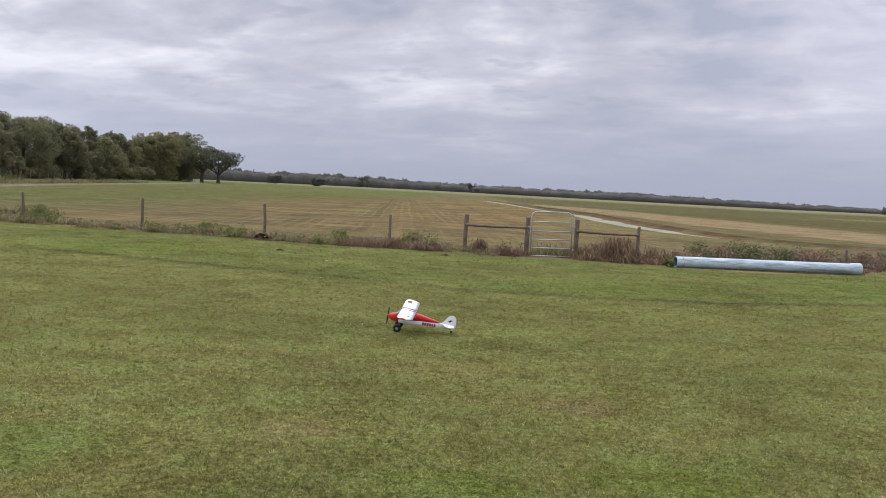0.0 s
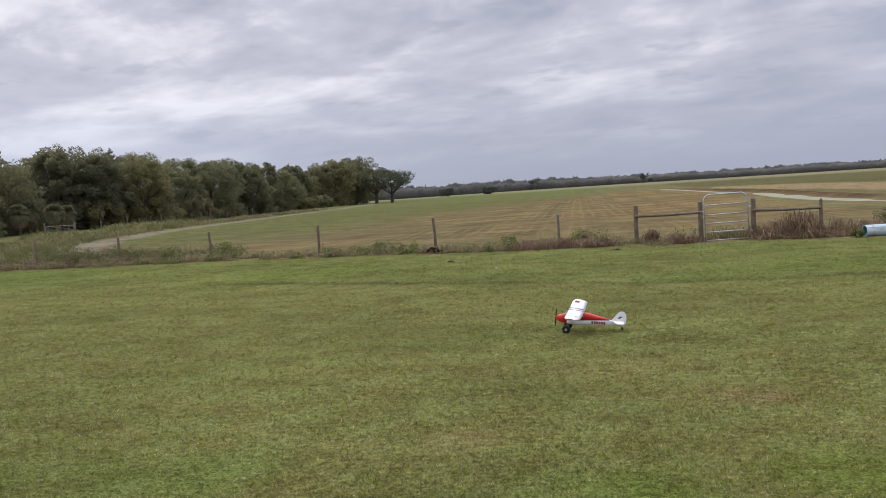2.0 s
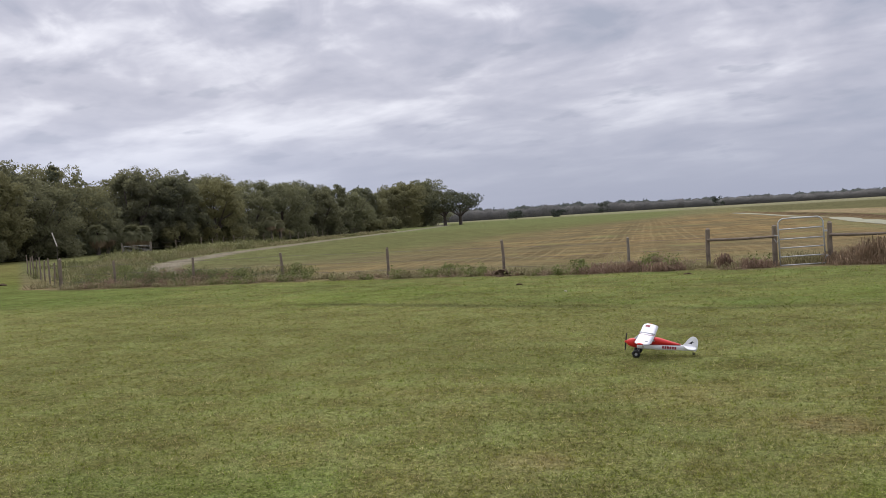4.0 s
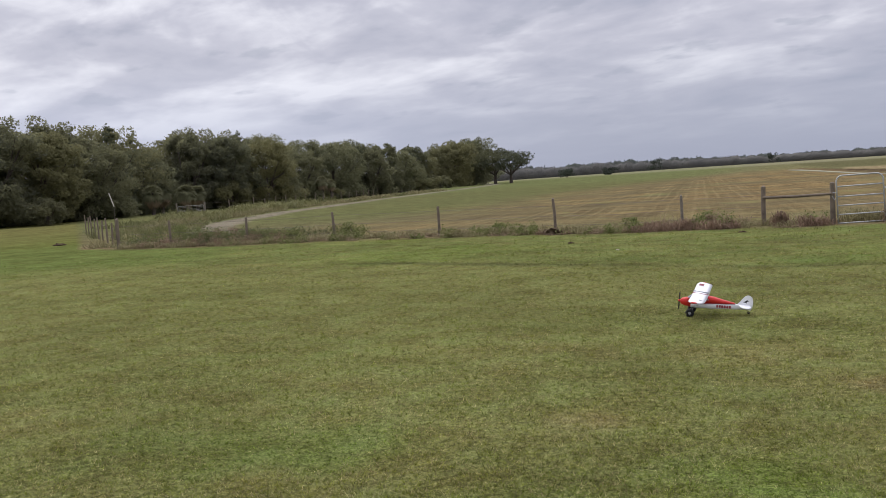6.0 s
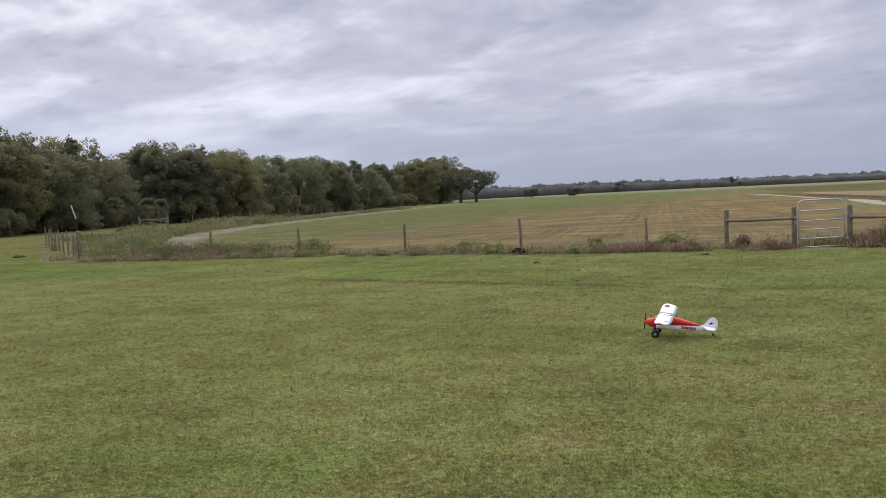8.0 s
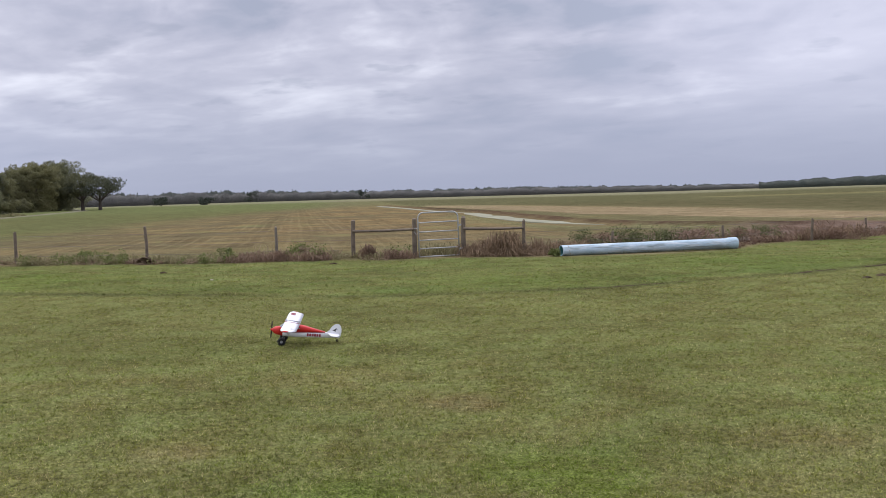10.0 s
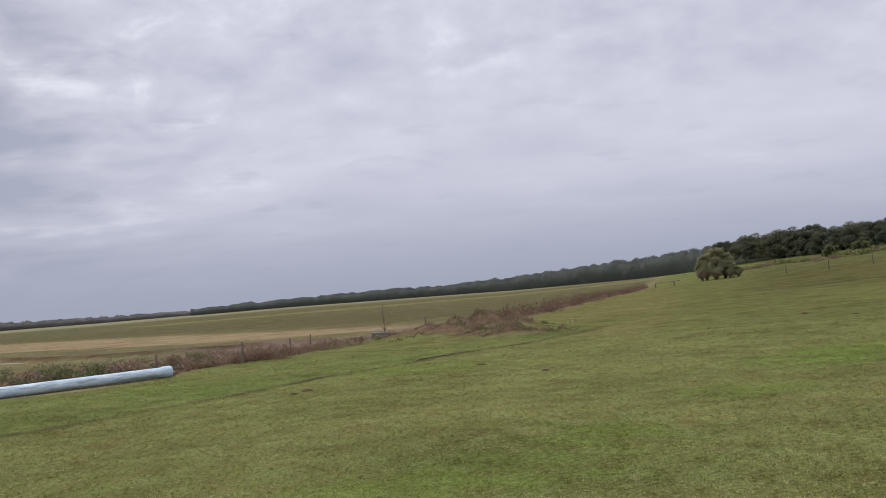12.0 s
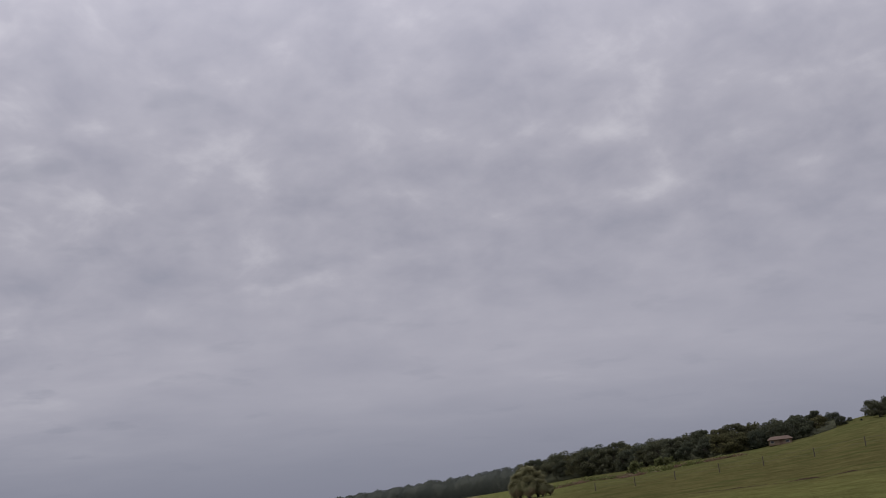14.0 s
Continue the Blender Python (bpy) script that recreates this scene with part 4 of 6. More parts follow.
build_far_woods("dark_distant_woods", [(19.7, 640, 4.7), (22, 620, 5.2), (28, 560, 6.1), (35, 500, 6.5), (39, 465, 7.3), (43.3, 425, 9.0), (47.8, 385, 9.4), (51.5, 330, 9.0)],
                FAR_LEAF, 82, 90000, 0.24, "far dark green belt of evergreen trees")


def build_right_trees():
    rng = random.Random(9)
    protos = [make_tree(91 + i, 8.0, s, low, 64, 7500, 0.22, mat=PASTURE_LEAF, name="woodland_tree", lumps=(0.16, 0.32)) for i, (s, low) in enumerate([(4.2, 0.0), (3.4, 0.3), (4.8, 0.0)])]
    table = [(49.5, 300, 1.66), (50.8, 296, 1.77), (53.2, 286, 2.03), (56.2, 255, 2.06), (59.7, 210, 2.37), (62.2, 208, 2.34), (65.0, 210, 2.75), (66.5, 210, 2.5),
             (67.2, 209, 2.05), (67.7, 209, 2.05), (68.2, 208, 2.85), (70, 208, 3.3), (74, 215, 3.6), (84, 225, 4.2)]   # azimuth, distance, elevation of the tops
    azs, ds, hs = zip(*table)
    used = 0
    for row in range(2):
        az = 49.5
        while az < 84:
            d = float(np.interp(az, azs, ds)) + 5 + 7 * row + rng.uniform(-2, 2)
            x, y = d * math.sin(radians(az)), d * math.cos(radians(az))
            h = 1.9 + d * math.tan(radians(float(np.interp(az, azs, hs)))) - gz(x, y)
            h *= rng.uniform(0.88, 1.08) * (0.95, 1.15)[row]
            s = h / 8
            if used < len(protos):
                t = protos[used]
                t.location, t.scale = (x, y, gz(x, y)), (s, s, s)
            else:
                src = protos[rng.randrange(3)]
                t = copy_thing(src, Matrix.Translation((x, y, gz(x, y))) @ Matrix.Rotation(rng.uniform(0, 6.28), 4, "Z")
                               @ Matrix.Diagonal((s / src.scale[0] * 1.15, s / src.scale[1] * 1.15, s / src.scale[2], 1)))
            tagged(t, "dark woodland tree along the pasture's far edge", "tree", "trees behind the pasture")
            used += 1
            az += math.degrees(3.6 / d) * rng.uniform(0.8, 1.3)


build_right_trees()


def make_palm(seed, height, fronds, reach, skirt=10, leaf=PALM_LEAF, droop=0.34):
    """A cabbage palm: rough trunk, fans of narrow leaflets, and a skirt of dead ones."""
    rng = np.random.RandomState(seed)
    root = new("cabbage_palm")
    part("trunk", tube(bmesh.new(), [(0, 0, -0.2), (0.05, 0, height * 0.5), (0.02, 0.04, height)], [0.24, 0.2, 0.22], 9), BARK, root, "fibrous brown trunk")
    for name, count, lo, hi, mat, label in (("fronds", fronds, -0.70, 1.25, leaf, ""), ("dead_fronds", skirt, -1.45, -0.55, PALM_DEAD, "hanging tan dead fronds")):
        verts, faces = [], []
        for _ in range(count):
            a, e = rng.uniform(0, math.tau), rng.uniform(lo, hi)
            way = Vector((math.cos(a) * math.cos(e), math.sin(a) * math.cos(e), math.sin(e)))
            base = Vector((0, 0, height * rng.uniform(0.93, 1.0)))
            stalk = base + way * reach * 0.45
            side = way.cross(Vector((0, 0, 1))).normalized()
            up = side.cross(way)
            for k in range(-6, 7):
                b = k * 0.21
                tip = stalk + (way * math.cos(b) + side * math.sin(b)) * reach * 0.6 * (1 - 0.04 * abs(k)) + up * 0.0
                tip.z -= reach * droop * rng.uniform(0.5, 1.7)
                w = (tip - stalk).normalized().cross(up).normalized() * 0.085
                m = stalk.lerp(tip, 0.5) + up * 0.05
                i = len(verts)
                verts += [stalk - w * 0.4, stalk + w * 0.4, m + w, m - w, tip]
                faces += [(i, i + 1, i + 2, i + 3), (i + 3, i + 2, i + 4)]
            i = len(verts)
            verts += [base - side * 0.03, base + side * 0.03, stalk + side * 0.02, stalk - side * 0.02]
            faces.append((i, i + 1, i + 2, i + 3))
        me = bpy.data.meshes.new(name)
        me.from_pydata([tuple(v) for v in verts], [], faces)
        me.materials.append(mat)
        ob = new(name, me)
        ob.parent = root
        if label:
            ob["label"] = label
    return root


def build_palms():
    proto = make_palm(5, 2.7, 90, 1.4, 40, droop=0.30)
    pale = make_palm(6, 3.1, 80, 1.15, 30, PALM_PALE, 0.30)
    spots = [(-37.4, 121, 1.0), (-36.9, 126, 1.1), (-35.6, 121, 0.95), (-35.0, 125, 0.9), (-28.0, 154, 1.0), (-27.5, 156, 0.85)]
    for i, (az, d, s) in enumerate(spots):
        x, y = d * math.sin(radians(az)), d * math.cos(radians(az))
        m = Matrix.LocRotScale((x, y, gz(x, y)), Euler((0, 0, i * 1.3)), (s, s, s))
        if i == 4:
            t = pale
            t.location = (x, y, gz(x, y))
        elif i == 0:
            t = proto
            t.location = (x, y, gz(x, y))
        else:
            t = copy_thing(pale if i > 4 else proto, m)
        tagged(t, "cabbage palm with dead hanging fronds at the wood's edge", "palm tree", "palms by the wood")
    group = make_palm(8, 2.9, 74, 1.85, 30, PALM_PALE, 0.28)
    for i, (az, d, s) in enumerate([(49.0, 160, 0.98), (50.0, 160.5, 1.0), (49.5, 161, 1.22), (50.7, 159, 0.42), (48.75, 161, 0.72), (49.55, 158.5, 0.85), (50.25, 159, 0.66)]):
        x, y = d * math.sin(radians(az)), d * math.cos(radians(az))
        m = Matrix.LocRotScale((x, y, gz(x, y)), Euler((0, 0, i * 1.1)), (s, s, s))
        t = group if i == 0 else copy_thing(group, m)
        if i == 0:
            t.location = (x, y, gz(x, y))
        tagged(t, "bushy cabbage palm standing alone at the pasture's edge", "palm tree", "clump of palms on the pasture")


build_palms()


# ---- weeds, brush and shrubs ----
def weed_mesh(rng, count, height, spread, stem=0.012, twigs=2, lean=0.5):
    """Upright dry stems with a few side shoots, as thin bent ribbons."""
    verts, faces = [], []
    for _ in range(count):
        a, q = rng.uniform(0, math.tau), math.sqrt(rng.uniform(0, 1)) * spread
        p = Vector((math.cos(a) * q, math.sin(a) * q, 0))
        h = height * rng.uniform(0.45, 1.1) * (1 - 0.65 * (q / spread) ** 2)
        tip = p * 1.25 + Vector((rng.uniform(-lean, lean) * h, rng.uniform(-lean, lean) * h, h))
        runs = [(p, tip, stem)]
        for _t in range(twigs):
            s = p.lerp(tip, rng.uniform(0.3, 0.85))
            runs.append((s, s + Vector((rng.uniform(-0.35, 0.35) * h, rng.uniform(-0.35, 0.35) * h, rng.uniform(-0.05, 0.35) * h)), stem * 0.8))
        for s, e, w in runs:
            b = rng.uniform(0, math.tau)
            side = Vector((math.cos(b), math.sin(b), 0)) * w
            m = s.lerp(e, 0.55) + Vector((0, 0, 0.06 * h))
            i = len(verts)
            verts += [s - side * 0.6, s + side * 0.6, m + side, m - side, e]
            faces += [(i, i + 1, i + 2, i + 3), (i + 3, i + 2, i + 4)]
    me = bpy.data.meshes.new("weeds")
    me.from_pydata([tuple(v) for v in verts], [], faces)
    return me


def scatter_weeds(name, places, mat, label, seed, count=60, stem=0.014, twigs=2, lean=0.5):
    """One sheet of weeds: places are (x, y, height, spread)."""
    rng = np.random.RandomState(seed)
    kinds = []
    for k in range(5):
        me = weed_mesh(rng, count, 1.0, 1.0, stem, twigs, lean)
        v = np.empty(len(me.vertices) * 3)
        me.vertices.foreach_get("co", v)
        kinds.append((v.reshape(-1, 3), [tuple(p.vertices) for p in me.polygons]))
        bpy.data.meshes.remove(me)
    verts, faces, n = [], [], 0
    for x, y, h, s in places:
        v, f = kinds[rng.randint(5)]
        a = rng.uniform(0, math.tau)
        rot = np.array([[math.cos(a), -math.sin(a), 0], [math.sin(a), math.cos(a), 0], [0, 0, 1]])
        w = (v * np.array([s, s, h])) @ rot.T
        w[:, 0] += x
        w[:, 1] += y
        w[:, 2] += ground_z(w[:, 0], w[:, 1]) - 0.02
        verts.append(w)
        faces += [tuple(i + n for i in q) for q in f]
        n += len(v)
    me = bpy.data.meshes.new(name)
    me.from_pydata([tuple(v) for v in np.concatenate(verts)], [], faces)
    me.materials.append(mat)
    return tagged(new(name, me), label, "weeds", kind="stuff")


def leafy_weeds(name, places, mat, label, seed, leaves=60, size=0.034):
    """One sheet of low leafy plants: places are (x, y, height, spread)."""
    rng = np.random.RandomState(seed)
    out, way = [], []
    for x, y, h, w in places:
        k = int(leaves * rng.uniform(0.6, 1.4))
        v = unit(rng.normal(size=(k, 3)))
        way.append(unit(0.5 * v + 0.8 * rng.normal(size=(k, 3)) + np.array([0, 0, 0.6])))
        q = rng.uniform(0.1, 1.0, k) ** 0.5
        p = np.stack([x + v[:, 0] * q * w, y + v[:, 1] * q * w, np.abs(v[:, 2]) * q * h], 1)
        p[:, 2] += ground_z(p[:, 0], p[:, 1])
        out.append(p)
    v, f = sprays(rng, np.concatenate(out), size, np.concatenate(way))
    return tagged(new(name, raw_mesh(name, v, f, mat)), label, "weeds", kind="stuff")


def arching_grass(name, places, mat, label, seed, strands=70, width=0.011, droop=0.55):
    """Mounds of long dead grass: each strand rises, bends over and hangs; places are (x, y, height, spread)."""
    rng = np.random.RandomState(seed)
    verts, faces, n0 = [], [], 0
    for x, y, h, w in places:
        k = int(strands * rng.uniform(0.7, 1.3))
        a = rng.uniform(0, math.tau, k)
        way = np.stack([np.cos(a), np.sin(a)], 1)
        way = way + 0.7 * np.array([math.cos(x * 7.3 + y), math.sin(x * 5.1 - y)])[None, :]      # each mound lies over to one side
        base = np.stack([x + rng.normal(0, 0.34 * w, k), y + rng.normal(0, 0.30 * w, k)], 1)
        hh, reach = h * rng.uniform(0.25, 1.1, k), w * rng.uniform(0.1, 1.0, k)
        ups = (0.0, 0.62, 1.0, 1.0 - droop * 0.4, 1.0 - droop)
        outs = (0.0, 0.28, 0.60, 0.85, 1.0)
        turn = rng.uniform(0, math.pi, k)
        side = np.stack([np.cos(turn), np.sin(turn), np.zeros(k)], 1)
        rings = []
        for i, (u, o) in enumerate(zip(ups, outs)):
            p = np.concatenate([base + way * (reach * o)[:, None], (hh * u * rng.uniform(0.9, 1.1, k))[:, None]], 1)
            p[:, 2] += ground_z(p[:, 0], p[:, 1]) - (0.02 if i == 0 else 0)
            thin = width * rng.uniform(0.6, 1.5, k) * (1.0, 1.1, 1.0, 0.8, 0.3)[i]
            rings += [p - side * thin[:, None], p + side * thin[:, None]]
        verts.append(np.stack(rings, 1).reshape(-1, 3))
        b = n0 + np.arange(k)[:, None] * 10
        for i in range(4):
            faces.append(b + np.array([2 * i, 2 * i + 1, 2 * i + 3, 2 * i + 2])[None, :])
        n0 += 10 * k
    me = raw_mesh(name, np.concatenate(verts), np.concatenate(faces), mat)
    return tagged(new(name, me), label, "dead grass", kind="stuff")


def along(pts, gap, side, rng, lo, hi, spread):
    """Places beside a line: (x, y, height, spread)."""
    out = []
    for (ax, ay), (bx, by) in zip(pts, pts[1:]):
        n = max(1, int(math.hypot(bx - ax, by - ay) / gap))
        for i in range(n):
            s = (i + rng.uniform(0, 1)) / n
            out.append((ax + (bx - ax) * s + rng.uniform(-side, side), ay + (by - ay) * s + rng.uniform(-side, side), rng.uniform(lo, hi), spread * rng.uniform(0.6, 1.4)))
    return out


def build_weeds():
    rng = random.Random(4)
    line = [(x, y + 0.3) for x, y in FENCE] + [(0.3, 29.9)]
    scatter_weeds("dry_fence_grass", along(line, 0.14, 0.6, rng, 0.06, 0.22, 0.4), WEED_STRAW, "dry straw-coloured grass along the fence", 1, 22, 0.034)
    scatter_weeds("brown_fence_weeds", along(line, 0.34, 0.5, rng, 0.08, 0.26, 0.4) + along([(-4.8, 30.9), (-2.3, 30.6)], 0.16, 0.3, rng, 0.25, 0.5, 0.35)
                  + along([(-1.2, 30.3), (0.2, 30.0)], 0.24, 0.3, rng, 0.15, 0.4, 0.3), WEED_BROWN, "brown dead weeds along the fence", 2, 30, 0.04, 3, 0.9)
    scatter_weeds("root_debris", [(-8.1 + rng.gauss(0, 0.28), 30.55 + rng.gauss(0, 0.15), rng.uniform(0.06, 0.2), 0.22) for _ in range(16)], WEED_DARK, "torn roots on a clod of soil by the post", 19, 22, 0.035, 4, 1.8)
    clumps = [(2.05, 29.8, 0.55), (2.45, 29.7, 0.8), (2.85, 29.8, 1.0), (3.2, 29.5, 0.85), (3.6, 29.5, 0.5), (4.0, 29.7, 0.6), (4.4, 29.6, 0.45), (-0.5, 30.2, 0.55), (-0.9, 30.3, 0.4)]
    scatter_weeds("dead_brush", [(x + rng.gauss(0, 0.16), y + rng.gauss(0, 0.12), 0.7 * h * rng.uniform(0.5, 1.05), 0.30) for x, y, h in clumps for _ in range(4)],
                  WEED_BROWN, "thicket of brown dead brush beside the gate", 3, 34, 0.045, 5, 1.5)
    ditch = [(7.5, 31.8), (11.5, 33.2), (14.5, 34.8), (18.5, 39.5), (22.0, 41.0), (24.5, 40.0)]
    clumps = along(ditch[:4], 0.9, 1.4, rng, 0.12, 0.36, 0.6) + along(ditch[1:], 0.9, 2.4, rng, 0.12, 0.36, 0.6)
    for az, d, h in ((22.6, 37.5, 0.85), (22.0, 37.0, 0.7), (23.3, 37.5, 0.6), (26.9, 41.0, 0.7), (26.2, 40.5, 0.55), (19.6, 36.5, 0.5), (24.6, 38.5, 0.5), (28.2, 42.5, 0.4), (18.2, 38.5, 0.5), (21.0, 36.0, 0.4)):
        clumps += [(d * math.sin(radians(az)) + rng.uniform(-0.5, 0.5), d * math.cos(radians(az)) + rng.uniform(-0.4, 0.4), h, 0.8) for _ in range(2)]
    clumps += along([(5.0, 31.0), (11.0, 32.6)], 0.8, 0.7, rng, 0.2, 0.45, 0.5) + along([(10.5, 36.5), (19, 42.5)], 0.9, 1.8, rng, 0.2, 0.4, 0.7)
    scatter_weeds("ditch_weeds", [(x + rng.gauss(0, 0.3), y + rng.gauss(0, 0.3), h * rng.uniform(0.5, 1.0), w * rng.uniform(0.5, 0.9)) for x, y, h, w in clumps for _ in range(2)],
                  WEED_DARK, "dead brown weeds filling the ditch", 4, 26, 0.026, 4, 1.4)
    scatter_weeds("pale_ditch_grass", along(ditch, 0.9, 1.6, rng, 0.12, 0.32, 0.5) + along([(14, 33.2), (22, 39.6)], 0.8, 0.6, rng, 0.12, 0.34, 0.5), WEED_STRAW, "pale dry grass along the ditch", 5, 26, 0.035)
    heap = [(hx + rng.gauss(0, rx * 0.62), hy + rng.gauss(0, ry * 0.62), rng.uniform(0.08, 0.30), rng.uniform(0.35, 0.7)) for hx, hy, _, rx, ry in HEAP for _n in range(150)]
    scatter_weeds("heap_weeds", heap[::5], WEED_DARK, "dead weeds covering a heap of soil", 7, 30)
    heap = [(hx + 0.6 + rng.gauss(0, rx * 0.6), hy + rng.gauss(0, ry * 0.6), rng.uniform(0.06, 0.22), rng.uniform(0.3, 0.7)) for hx, hy, _, rx, ry in HEAP for _n in range(24)]
    scatter_weeds("heap_grass", heap, WEED_GREEN, "green weeds on a heap of soil", 8, 34)
    corner = [(-27 + rng.uniform(-2, 8), 34.5 + rng.uniform(-1.3, 3.5), rng.uniform(0.15, 0.5), rng.uniform(0.4, 0.8)) for _ in range(110)]
    scatter_weeds("corner_weeds", corner[:60], WEED_STRAW, "tall dry weeds inside the fence corner", 9, 28, 0.035)
    scatter_weeds("green_corner_weeds", corner[60:], SHRUB_GREEN, "green weeds inside the fence corner", 10, 30, 0.045, 4, 0.8)
    verge = [(x - 4.2, y + 1) for x, y in ROAD[2:8]]
    scatter_weeds("verge_grass", along(verge, 1.1, 1.8, rng, 0.3, 0.8, 0.9), WEED_STRAW, "tall dry grass on the road verge", 11, 40, 0.03)
    scatter_weeds("green_verge_grass", along([(-57, 76), (-62, 86)], 0.8, 1.2, rng, 0.4, 1.0, 0.9) + along([(-62, 96), (-68, 128)], 0.9, 2.6, rng, 0.6, 1.3, 1.0) + along(verge, 1.8, 1.8, rng, 0.2, 0.6, 0.9) + along([(-44, 54), (-56, 84)], 0.9, 2.0, rng, 0.25, 0.7, 0.9), VERGE_GREEN, "tall green weeds on the road verge", 12, 44, 0.035)
    scatter_weeds("pipe_grass", along([(4.4, 28.56), (10.2, 30.16)], 0.10, 0.05, rng, 0.05, 0.15, 0.16), SHRUB_GREEN, "uncut grass growing along the pipe", 16, 26, 0.012)
    far = [(d * math.sin(radians(a)), d * math.cos(radians(a))) for a, d in ((50.6, 215), (52.5, 232), (54.5, 225), (57.0, 200), (60, 190))]
    scatter_weeds("pasture_scrub", along(far, 1.5, 4.0, rng, 0.3, 0.9, 1.3), WEED_DARK, "dry scrub in front of the far trees", 17, 50, 0.06, 3, 1.2)
    scatter_weeds("green_pasture_scrub", along(far, 2.4, 4.0, rng, 0.5, 1.5, 1.6), WEED_GREEN, "green scrub in front of the far trees", 18, 50, 0.06, 3, 1.2)
    edge = [(x, y - 0.15) for x, y in zip(EDGE_X[2:11], EDGE_Y[2:11])]
    scatter_weeds("lawn_edge_grass", along(edge, 0.6, 0.2, rng, 0.03, 0.10, 0.3), WEED_STRAW, "longer unmown grass at the lawn's edge", 13, 24)


build_weeds()


def build_verge_plants():
    """The thick growth under the wire, by the gate and along the ditch."""
    rng = random.Random(77)
    spread = lambda x0, x1, n, lo, hi, w, back=0.45, deep=0.5, thick=0.5: [
        (x, float(np.interp(x, EDGE_X, EDGE_Y)) + back + rng.uniform(-deep, deep), rng.uniform(lo, hi), w * rng.uniform(0.6, 1.4)) for x in (rng.uniform(x0, x1) for _ in range(max(3, int(n * thick))))]
    green = (spread(-26.0, -20.5, 80, 0.25, 0.66, 0.32, 1.5, 0.8) + spread(-20.5, -17.5, 30, 0.15, 0.40, 0.26) + spread(-16.6, -15.2, 26, 0.25, 0.60, 0.26)
             + spread(-15.0, -12.6, 10, 0.1, 0.25, 0.22) + spread(-12.3, -11.6, 12, 0.25, 0.5, 0.2) + spread(-10.9, -8.8, 44, 0.2, 0.5, 0.25)
             + spread(-8.0, -6.6, 14, 0.1, 0.3, 0.2) + spread(-6.3, -5.3, 24, 0.2, 0.5, 0.22) + spread(-3.9, -2.6, 26, 0.35, 0.66, 0.24, 0.7) + spread(-0.6, 0.0, 10, 0.3, 0.5, 0.2, 0.9))
    leafy_weeds("green_verge_weeds", green, WEED_GREEN, "leafy green weeds under the fence wire", 301, 60, 0.036)
    dull = spread(-26.2, -19.5, 120, 0.25, 0.70, 0.34, 1.7, 0.9) + spread(5.2, 9.5, 60, 0.35, 0.85, 0.32, 2.9, 0.6) + spread(9.5, 16.0, 46, 0.2, 0.55, 0.34, 2.6, 1.4)
    leafy_weeds("dull_verge_weeds", dull, SHRUB_GREEN, "dull olive brambles along the fence and ditch", 302, 60, 0.036)
    gone = spread(-25.5, -19.5, 120, 0.15, 0.50, 0.34, 1.0, 0.6) + spread(-19.0, -9.0, 40, 0.06, 0.22, 0.28) + spread(-8.8, -0.6, 40, 0.06, 0.24, 0.26)
    leafy_weeds("withered_verge_weeds", gone, WEED_BROWN, "withered brown weeds along the fence", 303, 60, 0.032)
    straw = spread(-26.0, -0.4, 400, 0.08, 0.28, 0.30, 0.8, 0.7, 0.7) + spread(0.3, 1.5, 26, 0.2, 0.42, 0.25, 1.3, 0.4)
    arching_grass("long_verge_grass", straw, WEED_STRAW, "long dry grass along the fence", 304, 34, 0.008, 0.35)
    bundle = (spread(-5.6, -2.4, 34, 0.10, 0.30, 0.42, 0.35, 0.3) + spread(-1.25, -0.95, 6, 0.30, 0.42, 0.20, 0.6, 0.15) + spread(-1.0, 0.1, 10, 0.12, 0.30, 0.4, 0.5, 0.2))
    arching_grass("dead_grass_mounds", bundle, WEED_DARK, "matted brown dead grass by the fence posts", 305, 100, 0.008, 0.9)
    gate = [(1.95, 29.75, 0.52, 0.4), (2.3, 29.6, 0.66, 0.45), (2.65, 29.7, 0.74, 0.45), (2.9, 29.55, 0.80, 0.34), (3.15, 29.65, 0.66, 0.42), (3.6, 29.5, 0.46, 0.42), (3.95, 29.6, 0.42, 0.4),
            (4.35, 29.45, 0.62, 0.3), (4.75, 29.7, 0.55, 0.35), (5.2, 29.9, 0.45, 0.4), (2.1, 29.35, 0.3, 0.4), (2.9, 29.2, 0.34, 0.5), (3.7, 29.1, 0.26, 0.45)]
    gate = [(x + rng.gauss(0, 0.15), y + rng.gauss(0, 0.12), 0.80 * h * rng.uniform(0.6, 1.05), w * 1.25) for x, y, h, w in gate for _ in range(3)]
    arching_grass("tall_dead_grass", gate, WEED_RUSSET, "tall matted russet dead grass beside the gate", 306, 110, 0.0075, 0.95)
    leafy_weeds("matted_dead_weeds", gate[::2], WEED_BROWN, "matted brown dead weeds beside the gate", 314, 110, 0.030)
    tangle = spread(9.6, 14.0, 34, 0.06, 0.20, 0.40, 1.2, 0.6) + spread(13.6, 16.6, 46, 0.20, 0.50, 0.40, 0.9, 0.6) + spread(16.6, 23.5, 60, 0.10, 0.36, 0.45, 1.5, 1.1)
    leafy_weeds("ditch_tangle", tangle, BRUSH, "low russet tangle of dead weeds along the ditch", 311, 90, 0.034)
    arching_grass("ditch_dead_grass", tangle[::3], WEED_RUSSET, "matted dead grass along the ditch", 307, 44, 0.008, 0.7)
    pale = spread(10.5, 24.0, 70, 0.10, 0.28, 0.4, 2.8, 1.8)
    arching_grass("ditch_pale_grass", pale, WEED_MAUVE, "pale grey-brown dead grass in the ditch", 308, 44, 0.009, 0.6)
